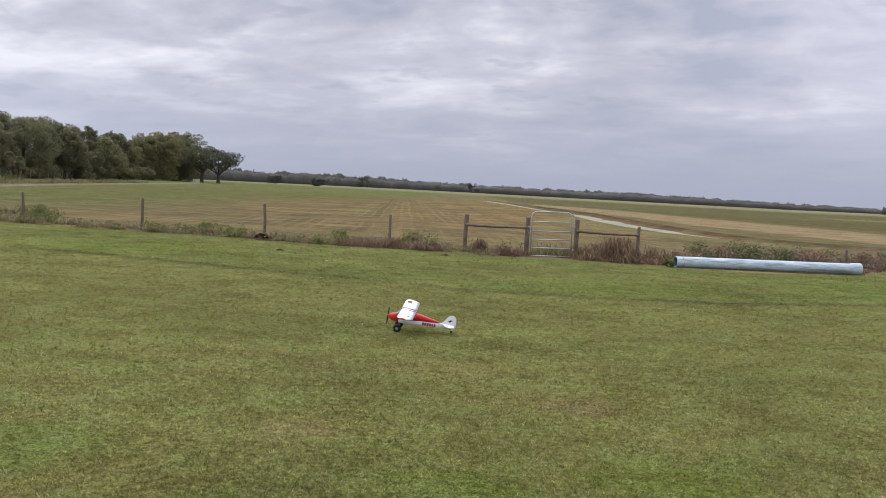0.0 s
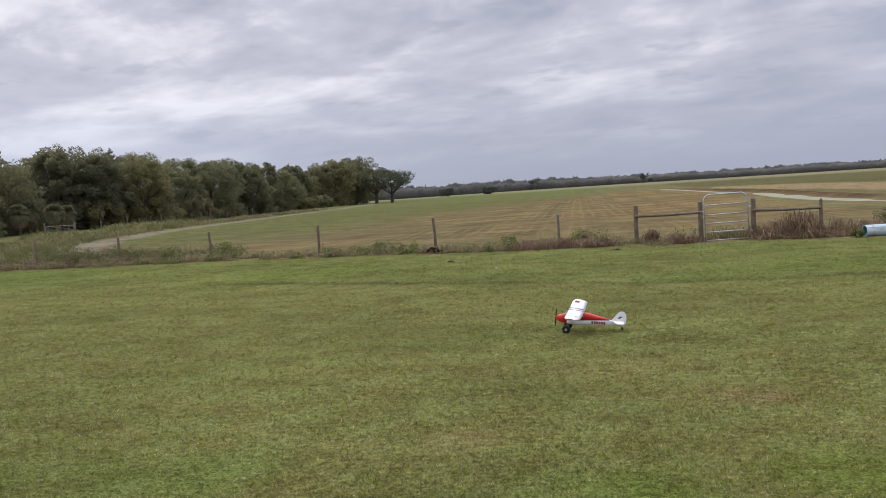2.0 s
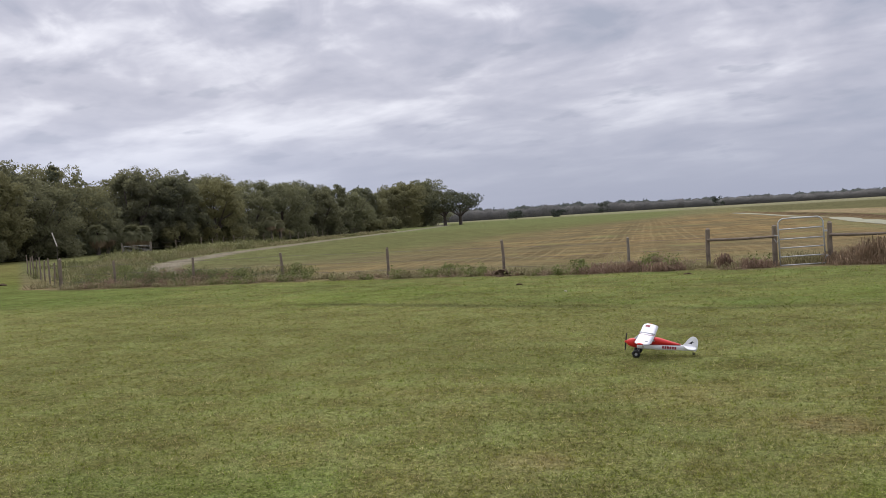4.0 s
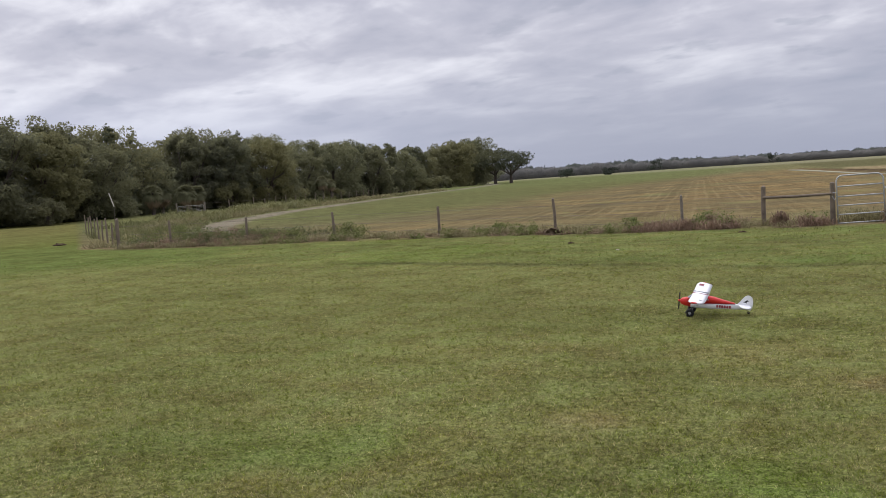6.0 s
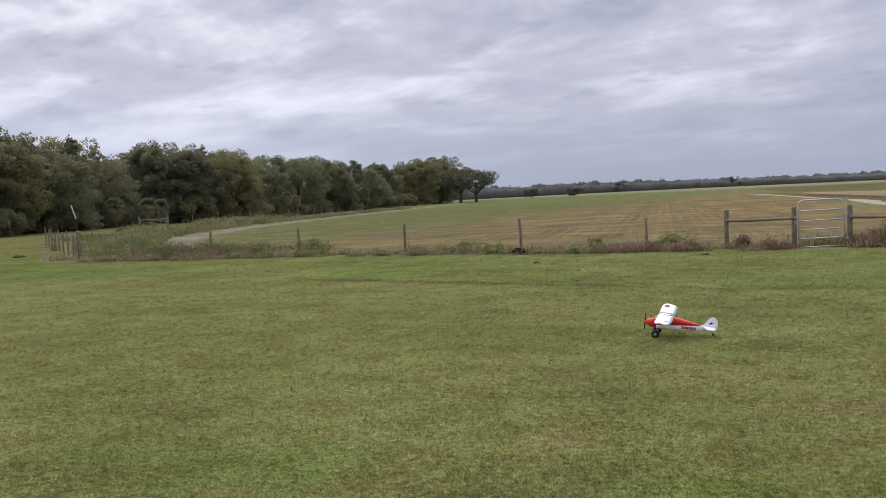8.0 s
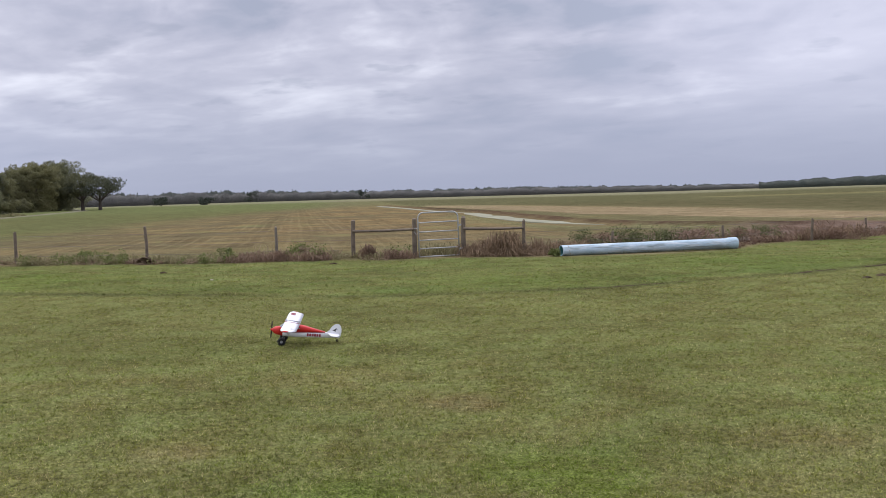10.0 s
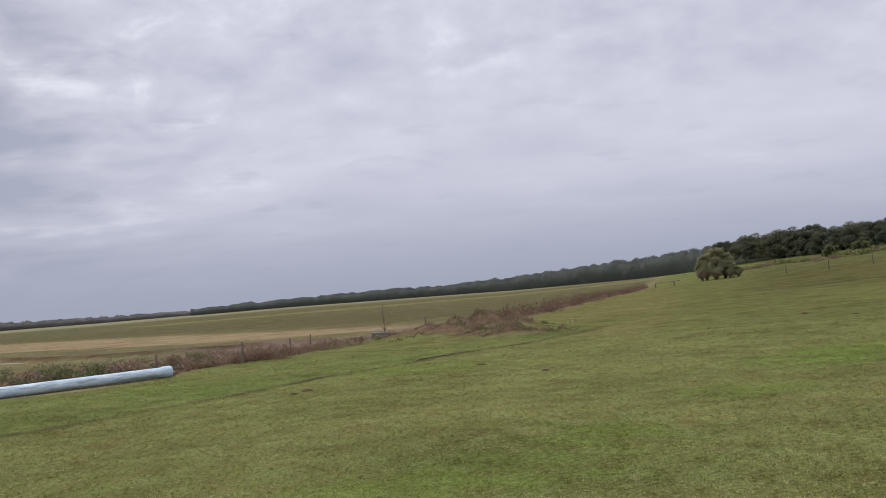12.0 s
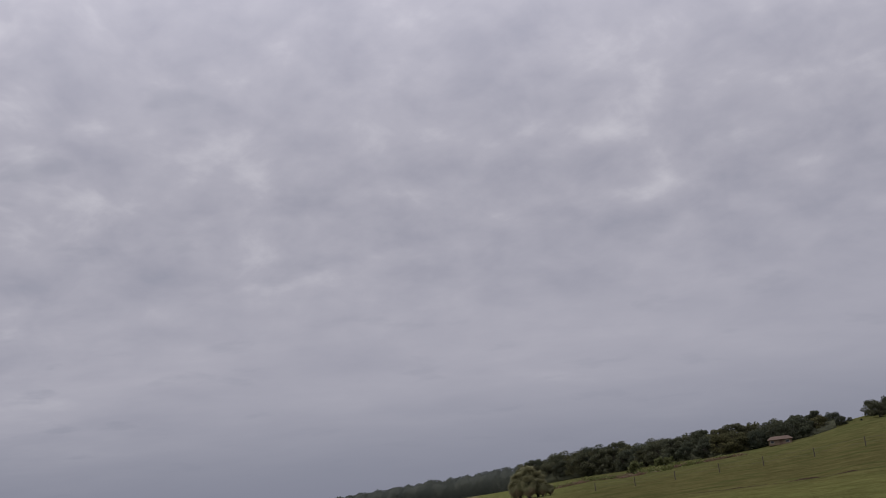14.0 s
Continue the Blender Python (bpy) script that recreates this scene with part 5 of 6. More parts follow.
    hedge = spread(-23.8, -19.2, 80, 0.35, 0.80, 0.36, 1.4, 0.7, 1.0)
    leafy_weeds("bramble_hedge", hedge, SHRUB_GREEN, "tangled olive bramble hedge at the fence corner", 315, 120, 0.032)
    leafy_weeds("withered_bramble", spread(-25.4, -18.6, 50, 0.15, 0.5, 0.34, 1.0, 0.5, 1.0), WEED_DARK, "withered brown bramble at the fence corner", 316, 110, 0.030)
    tall = [(-28 - 15 * u + rng.gauss(0, 1.2), 37.0 + 20 * u + rng.gauss(0, 1.6), rng.uniform(0.25, 0.55), 0.5) for u in (rng.uniform(0, 1) for _ in range(70))]
    arching_grass("tall_corner_grass", tall[::2], VERGE_GREEN, "tall grey-green grass gone to seed inside the corner", 317, 50, 0.010, 0.45)
    leafy_weeds("low_corner_weeds", tall[1::2], WEED_STRAW, "dry straw-coloured weeds inside the corner", 320, 70, 0.034)
    mound = [(-46.0 + rng.gauss(0, 1.3), 66.0 + rng.gauss(0, 1.4), rng.uniform(0.35, 0.75), 0.9) for _ in range(26)] + [(-54.0 + rng.gauss(0, 1.2), 90 + rng.gauss(0, 4.0), rng.uniform(0.4, 0.85), 1.0) for _ in range(30)]
    arching_grass("tall_verge_grass", mound, VERGE_PALE, "mounds of tall yellow-green grass on the road verge", 318, 90, 0.018, 0.6)
    line = [(36.9, 48.2), (42.6, 52.7), (50.6, 59.3), (75, 80.5), (109, 107)]
    leafy_weeds("far_brush_leaves", along([(30.5, 41.5)] + line[:3], 0.5, 0.6, rng, 0.45, 1.15, 0.75) + along(line[2:], 0.6, 0.7, rng, 0.4, 1.3, 0.85), BRUSH, "low rounded russet brush along the far ditch", 310, 110, 0.055)
    leafy_weeds("pale_far_brush", along(line, 2.6, 0.9, rng, 0.2, 0.6, 0.7), WEED_BROWN, "pale dead grass along the far ditch", 319, 90, 0.05)
    crest = [(hx + rng.gauss(0, rx * 0.5), hy + rng.gauss(0, ry * 0.5), rng.uniform(0.06, 0.26), rng.uniform(0.2, 0.45)) for hx, hy, _, rx, ry in HEAP for _n in range(46)]
    leafy_weeds("heap_green_weeds", crest[::2], VERGE_GREEN, "olive weeds growing over the soil heap", 312, 60, 0.04)
    leafy_weeds("heap_dead_weeds", crest[1::2], WEED_DARK, "russet dead weeds over the soil heap", 313, 70, 0.036)


build_verge_plants()


def make_shrub(seed, height, spread, mat, leaves, size, label, category="shrub", name="shrub"):
    rng = np.random.RandomState(seed)
    root = new(name)
    bm = bmesh.new()
    centers, radii = [], []
    for k in range(16):
        a, q = rng.uniform(0, math.tau), rng.uniform(0.1, 0.9) * spread
        tip = (math.cos(a) * q, math.sin(a) * q, height * rng.uniform(0.2, 0.85))
        tube(bm, [(0, 0, -0.05), (tip[0] * 0.4, tip[1] * 0.4, tip[2] * 0.5), tip], [0.014, 0.01, 0.004], 5)
        centers.append(tip)
        radii.append(min(spread, height) * rng.uniform(0.18, 0.42))
    part("stems", bm, BARK, root, "thin woody stems")
    v, f = leaf_cloud(rng, centers, radii, leaves, size)
    crown = new("foliage", raw_mesh("foliage", v, f, mat))
    crown.parent = root
    return tagged(root, label, category)


def build_shrubs():
    rows = [  # x, y, height, spread, material
        (-5.7, 31.2, 0.42, 0.28, WEED_GREEN, "small bright green shrub at the fence"),
        (-3.2, 30.9, 0.42, 0.6, WEED_BROWN, "leafless brown shrub at the fence"),
        (-3.4, 31.0, 0.44, 0.5, WEED_GREEN, "straggly green shrub at the fence"),
        (-10.6, 31.9, 0.4, 0.8, WEED_GREEN, "low green weeds along the fence"),
        (-16.0, 32.3, 0.6, 0.7, WEED_GREEN, "dull green shrub beside a fence post"),
        (-19.0, 32.6, 0.5, 0.9, WEED_GREEN, "dull green shrub beside a fence post"),
        (-19.9, 32.9, 0.5, 1.1, WEED_GREEN, "low green bramble along the fence"),
        (-23.2, 33.3, 0.6, 0.9, WEED_GREEN, "green bramble thicket at the fence corner"),
        (-22.3, 33.2, 0.6, 1.3, WEED_DARK, "brown bramble thicket at the fence corner"),
        (-24.5, 33.6, 0.8, 1.2, WEED_GREEN, "green bramble thicket at the fence corner"),
        (6.1, 31.2, 0.6, 0.8, WEED_DARK, "loose brown shrub behind the pipe"),
        (9.2, 31.8, 0.65, 0.9, WEED_DARK, "loose brown shrub behind the pipe"),
        (11.2, 33.4, 0.5, 0.9, WEED_DARK, "loose brown shrub in the ditch"),
        (12.6, 35.2, 0.6, 0.9, SHRUB_GREEN, "dull green shrub in the ditch"),
        (5.4, 31.2, 0.75, 0.7, SHRUB_GREEN, "loose green shrub behind the pipe"),
        (6.9, 31.6, 0.85, 0.8, SHRUB_GREEN, "loose green shrub behind the pipe"),
        (8.4, 31.8, 0.75, 0.7, SHRUB_GREEN, "loose green shrub behind the pipe"),
        (7.7, 31.3, 0.65, 0.8, SHRUB_GREEN, "loose green shrub behind the pipe"),
        (4.25, 28.55, 0.22, 0.28, WEED_GREEN, "green weeds at the pipe's open end"),
        (11.8, 36.5, 0.7, 0.8, WEED_GREEN, "green shrub in the ditch"),
        (127, 105, 1.3, 1.6, WEED_GREEN, "low green bush beside the palms"),
    ]
    for i, (x, y, h, s, mat, label) in enumerate(rows):
        t = make_shrub(200 + i, h, s, mat, int(420 + 1100 * s), 0.027 if y < 60 else 0.1, label)
        t.location = (x, y, gz(x, y))
    for i, (az, d, h, s) in enumerate([(-13.9, 380, 3.6, 4.0), (-11.4, 420, 3.0, 3.2), (-9.0, 560, 7.5, 4.5), (-2.6, 600, 6.5, 4.0), (55.5, 225, 2.4, 2.6), (57.2, 215, 2.0, 2.2)]):
        x, y = d * math.sin(radians(az)), d * math.cos(radians(az))
        t = make_shrub(240 + i, h, s, DARK_BUSH if i < 4 else SHRUB_GREEN, 900, 0.32, "rounded dark bush standing alone in the distance", "bush", "bush")
        t.location = (x, y, gz(x, y))


build_shrubs()


# ---- fences, gates ----
def make_post(name, height, radius, mat, lean, seed):
    rng = random.Random(seed)
    bm = bmesh.new()
    tube(bm, [(0, 0, -0.35), (rng.uniform(-0.01, 0.01), 0, height * 0.5), (lean, rng.uniform(-0.02, 0.02), height - 0.02), (lean, 0, height)],
         [radius * 1.05, radius, radius * 0.95, radius * 0.78], 10)
    for v in bm.verts:
        v.co.x += rng.uniform(-0.006, 0.006)
        v.co.y += rng.uniform(-0.006, 0.006)
    return bm


def fence_wire(parent, posts, heights, radius=0.004):
    for h in heights:
        bm = bmesh.new()
        pts = []
        for (ax, ay), (bx, by) in zip(posts, posts[1:]):
            for s in (0, 0.5):
                x, y = ax + (bx - ax) * s, ay + (by - ay) * s
                pts.append((x, y - 0.05, gz(x, y) + h - (0.02 if s else 0)))
        x, y = posts[-1]
        pts.append((x, y - 0.05, gz(x, y) + h))
        tube(bm, pts, radius, 4)
        part("wire", bm, WIRE, parent)


def build_fences():
    root = tagged(new("field_fence"), "weathered wooden post fence with sagging wire along the field", "fence")
    tops = [1.2, 1.02, 1.0, 1.0, 1.02, 1.12, 1.0]
    for i, ((x, y), h) in enumerate(zip(FENCE[:-1], tops)):
        ob = part("post", make_post("post", h, 0.068 if i == 0 else (0.042 if i == 6 else 0.048), POST_WOOD, 0.02 * (-1) ** i - 0.02, i), POST_GREY if i == 6 else POST_WOOD, root)
        ob.location = (x, y, gz(x, y))
    for x, y, h, r in ((-1.70, 30.4, 1.15, 0.068), (0.175, 29.75, 1.17, 0.072), (1.645, 29.7, 1.17, 0.072), (3.42, 29.3, 1.05, 0.05)):
        ob = part("post", make_post("post", h, r, POST_WOOD, 0.01, int(x * 10) + 60), POST_WOOD, root)
        ob.location = (x, y, gz(x, y))
    for a, b in (((-1.70, 30.33, 0.82), (0.175, 29.68, 0.86)), ((1.645, 29.62, 0.84), (3.42, 29.23, 0.83))):
        mid = [(p + q) / 2 for p, q in zip(a, b)]
        mid[2] -= 0.015
        part("rail", tube(bmesh.new(), [a, mid, b], [0.042, 0.04, 0.036], 8), POST_WOOD, root)
    fence_wire(root, FENCE, (0.25, 0.55, 0.88))

    right = tagged(new("ditch_fence"), "short grey wooden posts with wire behind the ditch", "fence")
    spots = [(6.4, 30.9), (10.1, 31.4), (13.6, 32.9), (17.2, 36.6), (21.0, 42.5), (29.5, 45.5), (37.5, 51.5), (47, 60), (60, 72), (80, 88), (107.0, 102.8), (108.9, 100.9)]
    for i, (x, y) in enumerate(spots):
        ob = part("post", make_post("post", 0.62 + 0.06 * (i % 3), 0.042 if i < 8 else 0.09, POST_GREY, 0.02 * (-1) ** i, 40 + i), POST_WOOD, right)
        ob.location = (x, y, gz(x, y))
    fence_wire(right, [(3.35, 29.3)] + spots, (0.38, 0.70))
    part("rail", tube(bmesh.new(), [(107.0, 102.7, gz(107, 102.8) + 0.72), (109.4, 100.2, gz(109.4, 100.2) + 0.72)], 0.07, 6), POST_GREY, right)

    left = tagged(new("lawn_fence"), "line of thin grey fence posts running back from the corner", "fence")
    n = 9
    back = [(-26.7 + (-43.4 + 26.7) * k / (n - 1), 32.5 + (49.9 - 32.5) * k / (n - 1)) for k in range(1, n)]
    for i, (x, y) in enumerate(back):
        ob = part("post", make_post("post", 1.0 + 0.14 * (i % 2), 0.036, POST_GREY, 0.03 * (-1) ** i, 70 + i), POST_WOOD, left)
        ob.location = (x, y, gz(x, y))
    fence_wire(left, [FENCE[0]] + back, (0.4, 0.8))

    wood = tagged(new("wood_fence"), "old grey post fence along the foot of the wood", "fence")
    line = [(-68.5, 99), (-66, 106), (-68, 120), (-70, 135), (-72, 150), (-76, 170), (-82, 195)]
    spots = []
    for (ax, ay), (bx, by) in zip(line, line[1:]):
        k = max(1, int(math.hypot(bx - ax, by - ay) / 3.2))
        spots += [(ax + (bx - ax) * j / k, ay + (by - ay) * j / k) for j in range(k)]
    for i, (x, y) in enumerate(spots):
        ob = part("post", make_post("post", 1.1 + 0.12 * (i % 3), 0.06, POST_GREY, 0.03 * (-1) ** i, 90 + i), POST_WOOD, wood)
        ob.location = (x, y, gz(x, y))
    fence_wire(wood, spots, (0.5, 1.0), 0.006)

    hill = tagged(new("pasture_fence"), "widely spaced dark posts across the hillside pasture", "fence")
    spots = []
    for az, d in ((53.2, 142), (55.4, 135), (57.6, 131), (60.0, 130), (62.35, 129), (65.0, 128), (67.6, 127), (70.3, 126), (73, 126), (76, 126)):
        spots.append((d * math.sin(radians(az)), d * math.cos(radians(az))))
    for i, (x, y) in enumerate(spots):
        ob = part("post", make_post("post", 1.15, 0.055, POST_WOOD, 0.03 * (-1) ** i, 140 + i), BARK, hill)
        ob.location = (x, y, gz(x, y))
    fence_wire(hill, spots, (0.5, 1.0), 0.006)


build_fences()


def arc(cx, cz, r, a0, a1, n=7):
    return [(cx + r * math.cos(radians(a0 + (a1 - a0) * i / n)), 0, cz + r * math.sin(radians(a0 + (a1 - a0) * i / n))) for i in range(n + 1)]


def build_bow_gate():
    root = tagged(new("bow_gate"), "galvanised tubular bow gate with five rails between wooden posts", "gate")
    w, h, r = 1.20, 1.36, 0.17
    pts = [(0, 0, 0.03), (0, 0, h - r)] + arc(r, h - r, r, 180, 90)[1:] + arc(w - r, h - r, r, 90, 0) + [(w, 0, 0.03)]
    part("frame", tube(bmesh.new(), pts, 0.022, 10), GALV, root, smooth_faces=True)
    for z in (0.04, 0.28, 0.53, 0.78, 1.06):
        part("rail", tube(bmesh.new(), [(0.0, 0.0, z), (w, 0.0, z + 0.01)], 0.019, 10), GALV, root, smooth_faces=True)
    for z in (0.25, 0.95):
        part("hinge", block(bmesh.new(), (0.10, 0.04, 0.05), pose(w + 0.05, 0, z), 0.006), GALV, root, "bolted steel hinge")
    part("latch", block(bmesh.new(), (0.12, 0.025, 0.03), pose(-0.05, -0.02, 0.9), 0.005), GALV, root)
    part("chain", tube(bmesh.new(), [(0, -0.03, 0.8), (-0.06, -0.04, 0.7), (-0.12, 0, 0.8)], 0.008, 6), GALV, root, "short steel chain")
    root.matrix_basis = pose(0.31, 29.62, gz(0.3, 29.6) - 0.02, 0, -1.2, -1)


build_bow_gate()


def build_farm_gate():
    root = tagged(new("farm_gate"), "low galvanised farm gate in front of the palms", "gate")
    w, h, r = 3.0, 0.84, 0.14
    pts = [(r, 0, 0.2)] + [(0, 0, 0.2 + r), (0, 0, h - r)] + arc(r, h - r, r, 180, 90)[1:] + arc(w - r, h - r, r, 90, 0) + [(w, 0, 0.2 + r), (w - r, 0, 0.2)]
    part("frame", tube(bmesh.new(), pts, 0.035, 8, closed=True), GATE_DULL, root)
    for z in (0.36, 0.52, 0.68):
        part("rail", tube(bmesh.new(), [(0, 0, z), (w, 0, z)], 0.013, 8), GATE_DULL, root)
    x, y = 119 * math.sin(radians(-36.1)), 119 * math.cos(radians(-36.1))
    root.matrix_basis = pose(x, y, gz(x, y) + 0.0, 0, 0, 25)
    for s in (-0.12, w + 0.12):
        p = part("post", make_post("post", 1.2, 0.09, POST_GREY, 0, int(s) + 7), POST_GREY, root)
        p.location = (s, 0, 0)


build_farm_gate()


def build_pipe():
    """Irrigation pipe with a bell at one end, lying on the grass."""
    root = tagged(new("water_pipe"), "long pale blue plastic water pipe lying on the grass", "pipe")
    a, b = Vector((4.45, 28.75, 0)), Vector((10.15, 30.35, 0))
    length, ro, ri = (b - a).length, 0.16, 0.142
    seg = 28

    def ring(x, r):
        return [(x, r * math.cos(k * math.tau / seg), r * math.sin(k * math.tau / seg)) for k in range(seg)]
    sect = [(0.0, ro)] + [(length * k / 12, ro + 0.0015 * math.sin(k * 2.1)) for k in range(1, 12)] + [(length - 0.32, ro), (length - 0.26, ro + 0.022), (length, ro + 0.024)]
    body = loft(bmesh.new(), [ring(x, r) for x, r in sect], caps=False)
    part("pipe_wall", body, PVC, root, smooth_faces=True)
    inner = loft(bmesh.new(), [ring(0.0, ri), ring(length - 0.3, ri), ring(length - 0.24, ro + 0.004), ring(length, ro + 0.004)], caps=False)
    part("bore", inner, PVC_IN, root, "teal inside of the pipe", True)
    lip = bmesh.new()
    for x, r0, r1 in ((0.0, ri, ro), (length, ro + 0.004, ro + 0.024)):
        loft(lip, [ring(x, r0), ring(x, r1)], caps=False)
    part("rim", lip, PVC, root)
    d = (b - a).normalized()
    root.matrix_basis = Matrix.Translation((a.x, a.y, gz(a.x, a.y) + ro - 0.01)) @ Matrix.Rotation(math.atan2(d.y, d.x), 4, "Z")


build_pipe()


def build_marker_pole():
    root = tagged(new("marker_pole"), "thin leaning pole with a white painted top at the fence corner", "pole")
    x, y = 41 * math.sin(radians(-39.45)), 41 * math.cos(radians(-39.45))
    part("shaft", tube(bmesh.new(), [(0, 0, -0.2), (-0.05, 0.0, 1.0), (-0.02, 0, 1.72)], 0.009, 7), BARK, root)
    part("top", tube(bmesh.new(), [(-0.02, 0, 1.70), (-0.22, 0, 2.24)], 0.02, 8), STICK_PALE, root, "faded white painted end")
    root.location = (x, y, gz(x, y))


build_marker_pole()


# ---- soil heaps on the lawn ----
def build_soil():
    rng = np.random.RandomState(17)
    spots = [(-8.1, 30.6, 0.46, 0.19), (-2.15, 28.0, 0.14, 0.05), (-6.5, 26.3, 0.14, 0.05), (-33.6, 36.8, 0.34, 0.14), (9.7, 19.9, 0.2, 0.05), (9.2, 19.5, 0.16, 0.04),
             (14.2, 17.1, 0.16, 0.04), (32.9, 23.9, 0.26, 0.07), (31.2, 20.6, 0.2, 0.06), (33.2, 19.8, 0.26, 0.07), (15.3, 21.0, 0.14, 0.04)]
    for x, y, r, h in spots:
        if r < 0.4:
            r, h = r * 0.78, h * 0.7
        bm = bmesh.new()
        bmesh.ops.create_icosphere(bm, subdivisions=3, radius=1.0)
        for v in bm.verts:
            k = 1 + 0.45 * noise.noise(v.co * 2.2 + Vector((x, y, 0))) + 0.3 * noise.noise(v.co * 6 + Vector((y, x, 0)))
            lump = 1 + 0.5 * noise.noise(v.co * 4.1 + Vector((x, y, 3)))
            v.co = Vector((v.co.x * r * k, v.co.y * r * k * 0.7, max(v.co.z, -0.25) * h * k * lump))
        me = bpy.data.meshes.new("soil_mound")
        bm.to_mesh(me)
        bm.free()
        me.materials.append(SOIL)
        ob = new("soil_mound", me)
        ob.location, ob.rotation_euler = (x, y, gz(x, y)), (0, 0, rng.uniform(0, 6))
        tagged(ob, "small mound of dark loose soil on the grass", "soil mound", "soil mounds on the lawn")


build_soil()


def build_drain_lip():
    """A low broken edge of bare soil where the drain was cut across the lawn; its dark colour stands in for the edge's
    shade.
    """
    rng = np.random.RandomState(41)
    for line, high in ((DRAIN[2:13], 0.042), ([(65.9, 43.6), (65.4, 37.8), (67.8, 33.8), (73.2, 23.8)], 0.10)):
        pts = []
        for (ax, ay), (bx, by) in zip(line, line[1:]):
            n = int(math.hypot(bx - ax, by - ay) / 0.12)
            pts += [(ax + (bx - ax) * i / n, ay + (by - ay) * i / n) for i in range(n)]
        p = np.array(pts)
        p[:, 1] += 0.10 * rough_noise(p[:, 0], p[:, 1], 2.5, 43) + rng.normal(0, 0.012, len(p))
        h = high * (0.55 + 0.55 * rough_noise(p[:, 0], p[:, 1], 3.5, 44) + 0.35 * rough_noise(p[:, 0], p[:, 1], 0.6, 45))
        h = np.clip(h * np.interp(np.arange(len(p)), [0, 90, len(p) - 40, len(p)], [0, 1, 1, 0]), 0.0, high * 1.3)
        z = ground_z(p[:, 0], p[:, 1])
        rings = [(-0.03, -0.02), (-0.01, 0.9), (0.03, 1.0), (0.09, -0.02)]
        verts = np.concatenate([np.stack([p[:, 0], p[:, 1] + o, z - 0.012 + (h * u if u > 0 else -0.02)], 1) for o, u in rings])
        k = np.arange(len(p) - 1)
        faces = np.concatenate([np.stack([k + i * len(p), k + 1 + i * len(p), k + 1 + (i + 1) * len(p), k + (i + 1) * len(p)], 1) for i in range(3)])
        tagged(new("drain_lip", raw_mesh("drain_lip", verts, faces, SOIL)), "low broken soil lip along a drain, dark colour standing in for its shade", "soil edge", kind="stuff")


build_drain_lip()


def build_litter():
    rng = random.Random(6)
    bm = bmesh.new()
    bmesh.ops.create_grid(bm, x_segments=6, y_segments=5, size=0.5)
    for v in bm.verts:
        v.co = Vector((v.co.x * 0.07, v.co.y * 0.05, 0.024 + 0.020 * noise.noise(v.co * 4.0) + rng.uniform(-0.006, 0.006)))
    bmesh.ops.solidify(bm, geom=bm.faces[:], thickness=0.002)
    me = bpy.data.meshes.new("paper_scrap")
    bm.to_mesh(me)
    bm.free()
    me.materials.append(STICK_PALE)
    ob = new("paper_scrap", me)
    ob.location, ob.rotation_euler = (-4.6, 23.1, gz(-4.6, 23.1)), (0, 0, 0.6)
    tagged(ob, "crumpled scrap of white paper lying on the grass", "litter")


build_litter()


def build_culvert():
    root = tagged(new("culvert"), "low grey concrete culvert head at the ditch", "culvert")
    part("slab", block(bmesh.new(), (0.85, 0.45, 0.12), pose(0, 0, 0.13, 0, 2), 0.02), CONCRETE, root)
    for x in (-0.36, 0.36):
        part("cheek", block(bmesh.new(), (0.16, 0.42, 0.22), pose(x, 0, 0.06), 0.015), CONCRETE, root)
    root.matrix_basis = pose(23.2, 39.6, gz(23.2, 39.6) + 0.08, 0, 0, -32)


build_culvert()


def build_sapling():
    rng = random.Random(12)
    root = tagged(new("bare_sapling"), "leafless thin sapling beside the ditch", "sapling")
    part("stem", tube(bmesh.new(), [(0, 0, -0.1), (0.03, 0, 0.7), (-0.02, 0.02, 1.6)], [0.016, 0.011, 0.004], 6), WEED_BROWN, root)
    bm = bmesh.new()
    for k in range(26):
        z, a, r = rng.uniform(0.3, 1.45), rng.uniform(0, math.tau), rng.uniform(0.2, 0.5)
        mid = (math.cos(a) * r * 0.5, math.sin(a) * r * 0.5, z + r * 0.5)
        tip = (math.cos(a) * r, math.sin(a) * r, z + r * 1.2)
        tube(bm, [(0, 0, z), mid, tip], [0.007, 0.005, 0.002], 4)
    part("twigs", bm, WEED_BROWN, root)
    root.location = (23.6, 40.0, gz(23.6, 40.0))


build_sapling()


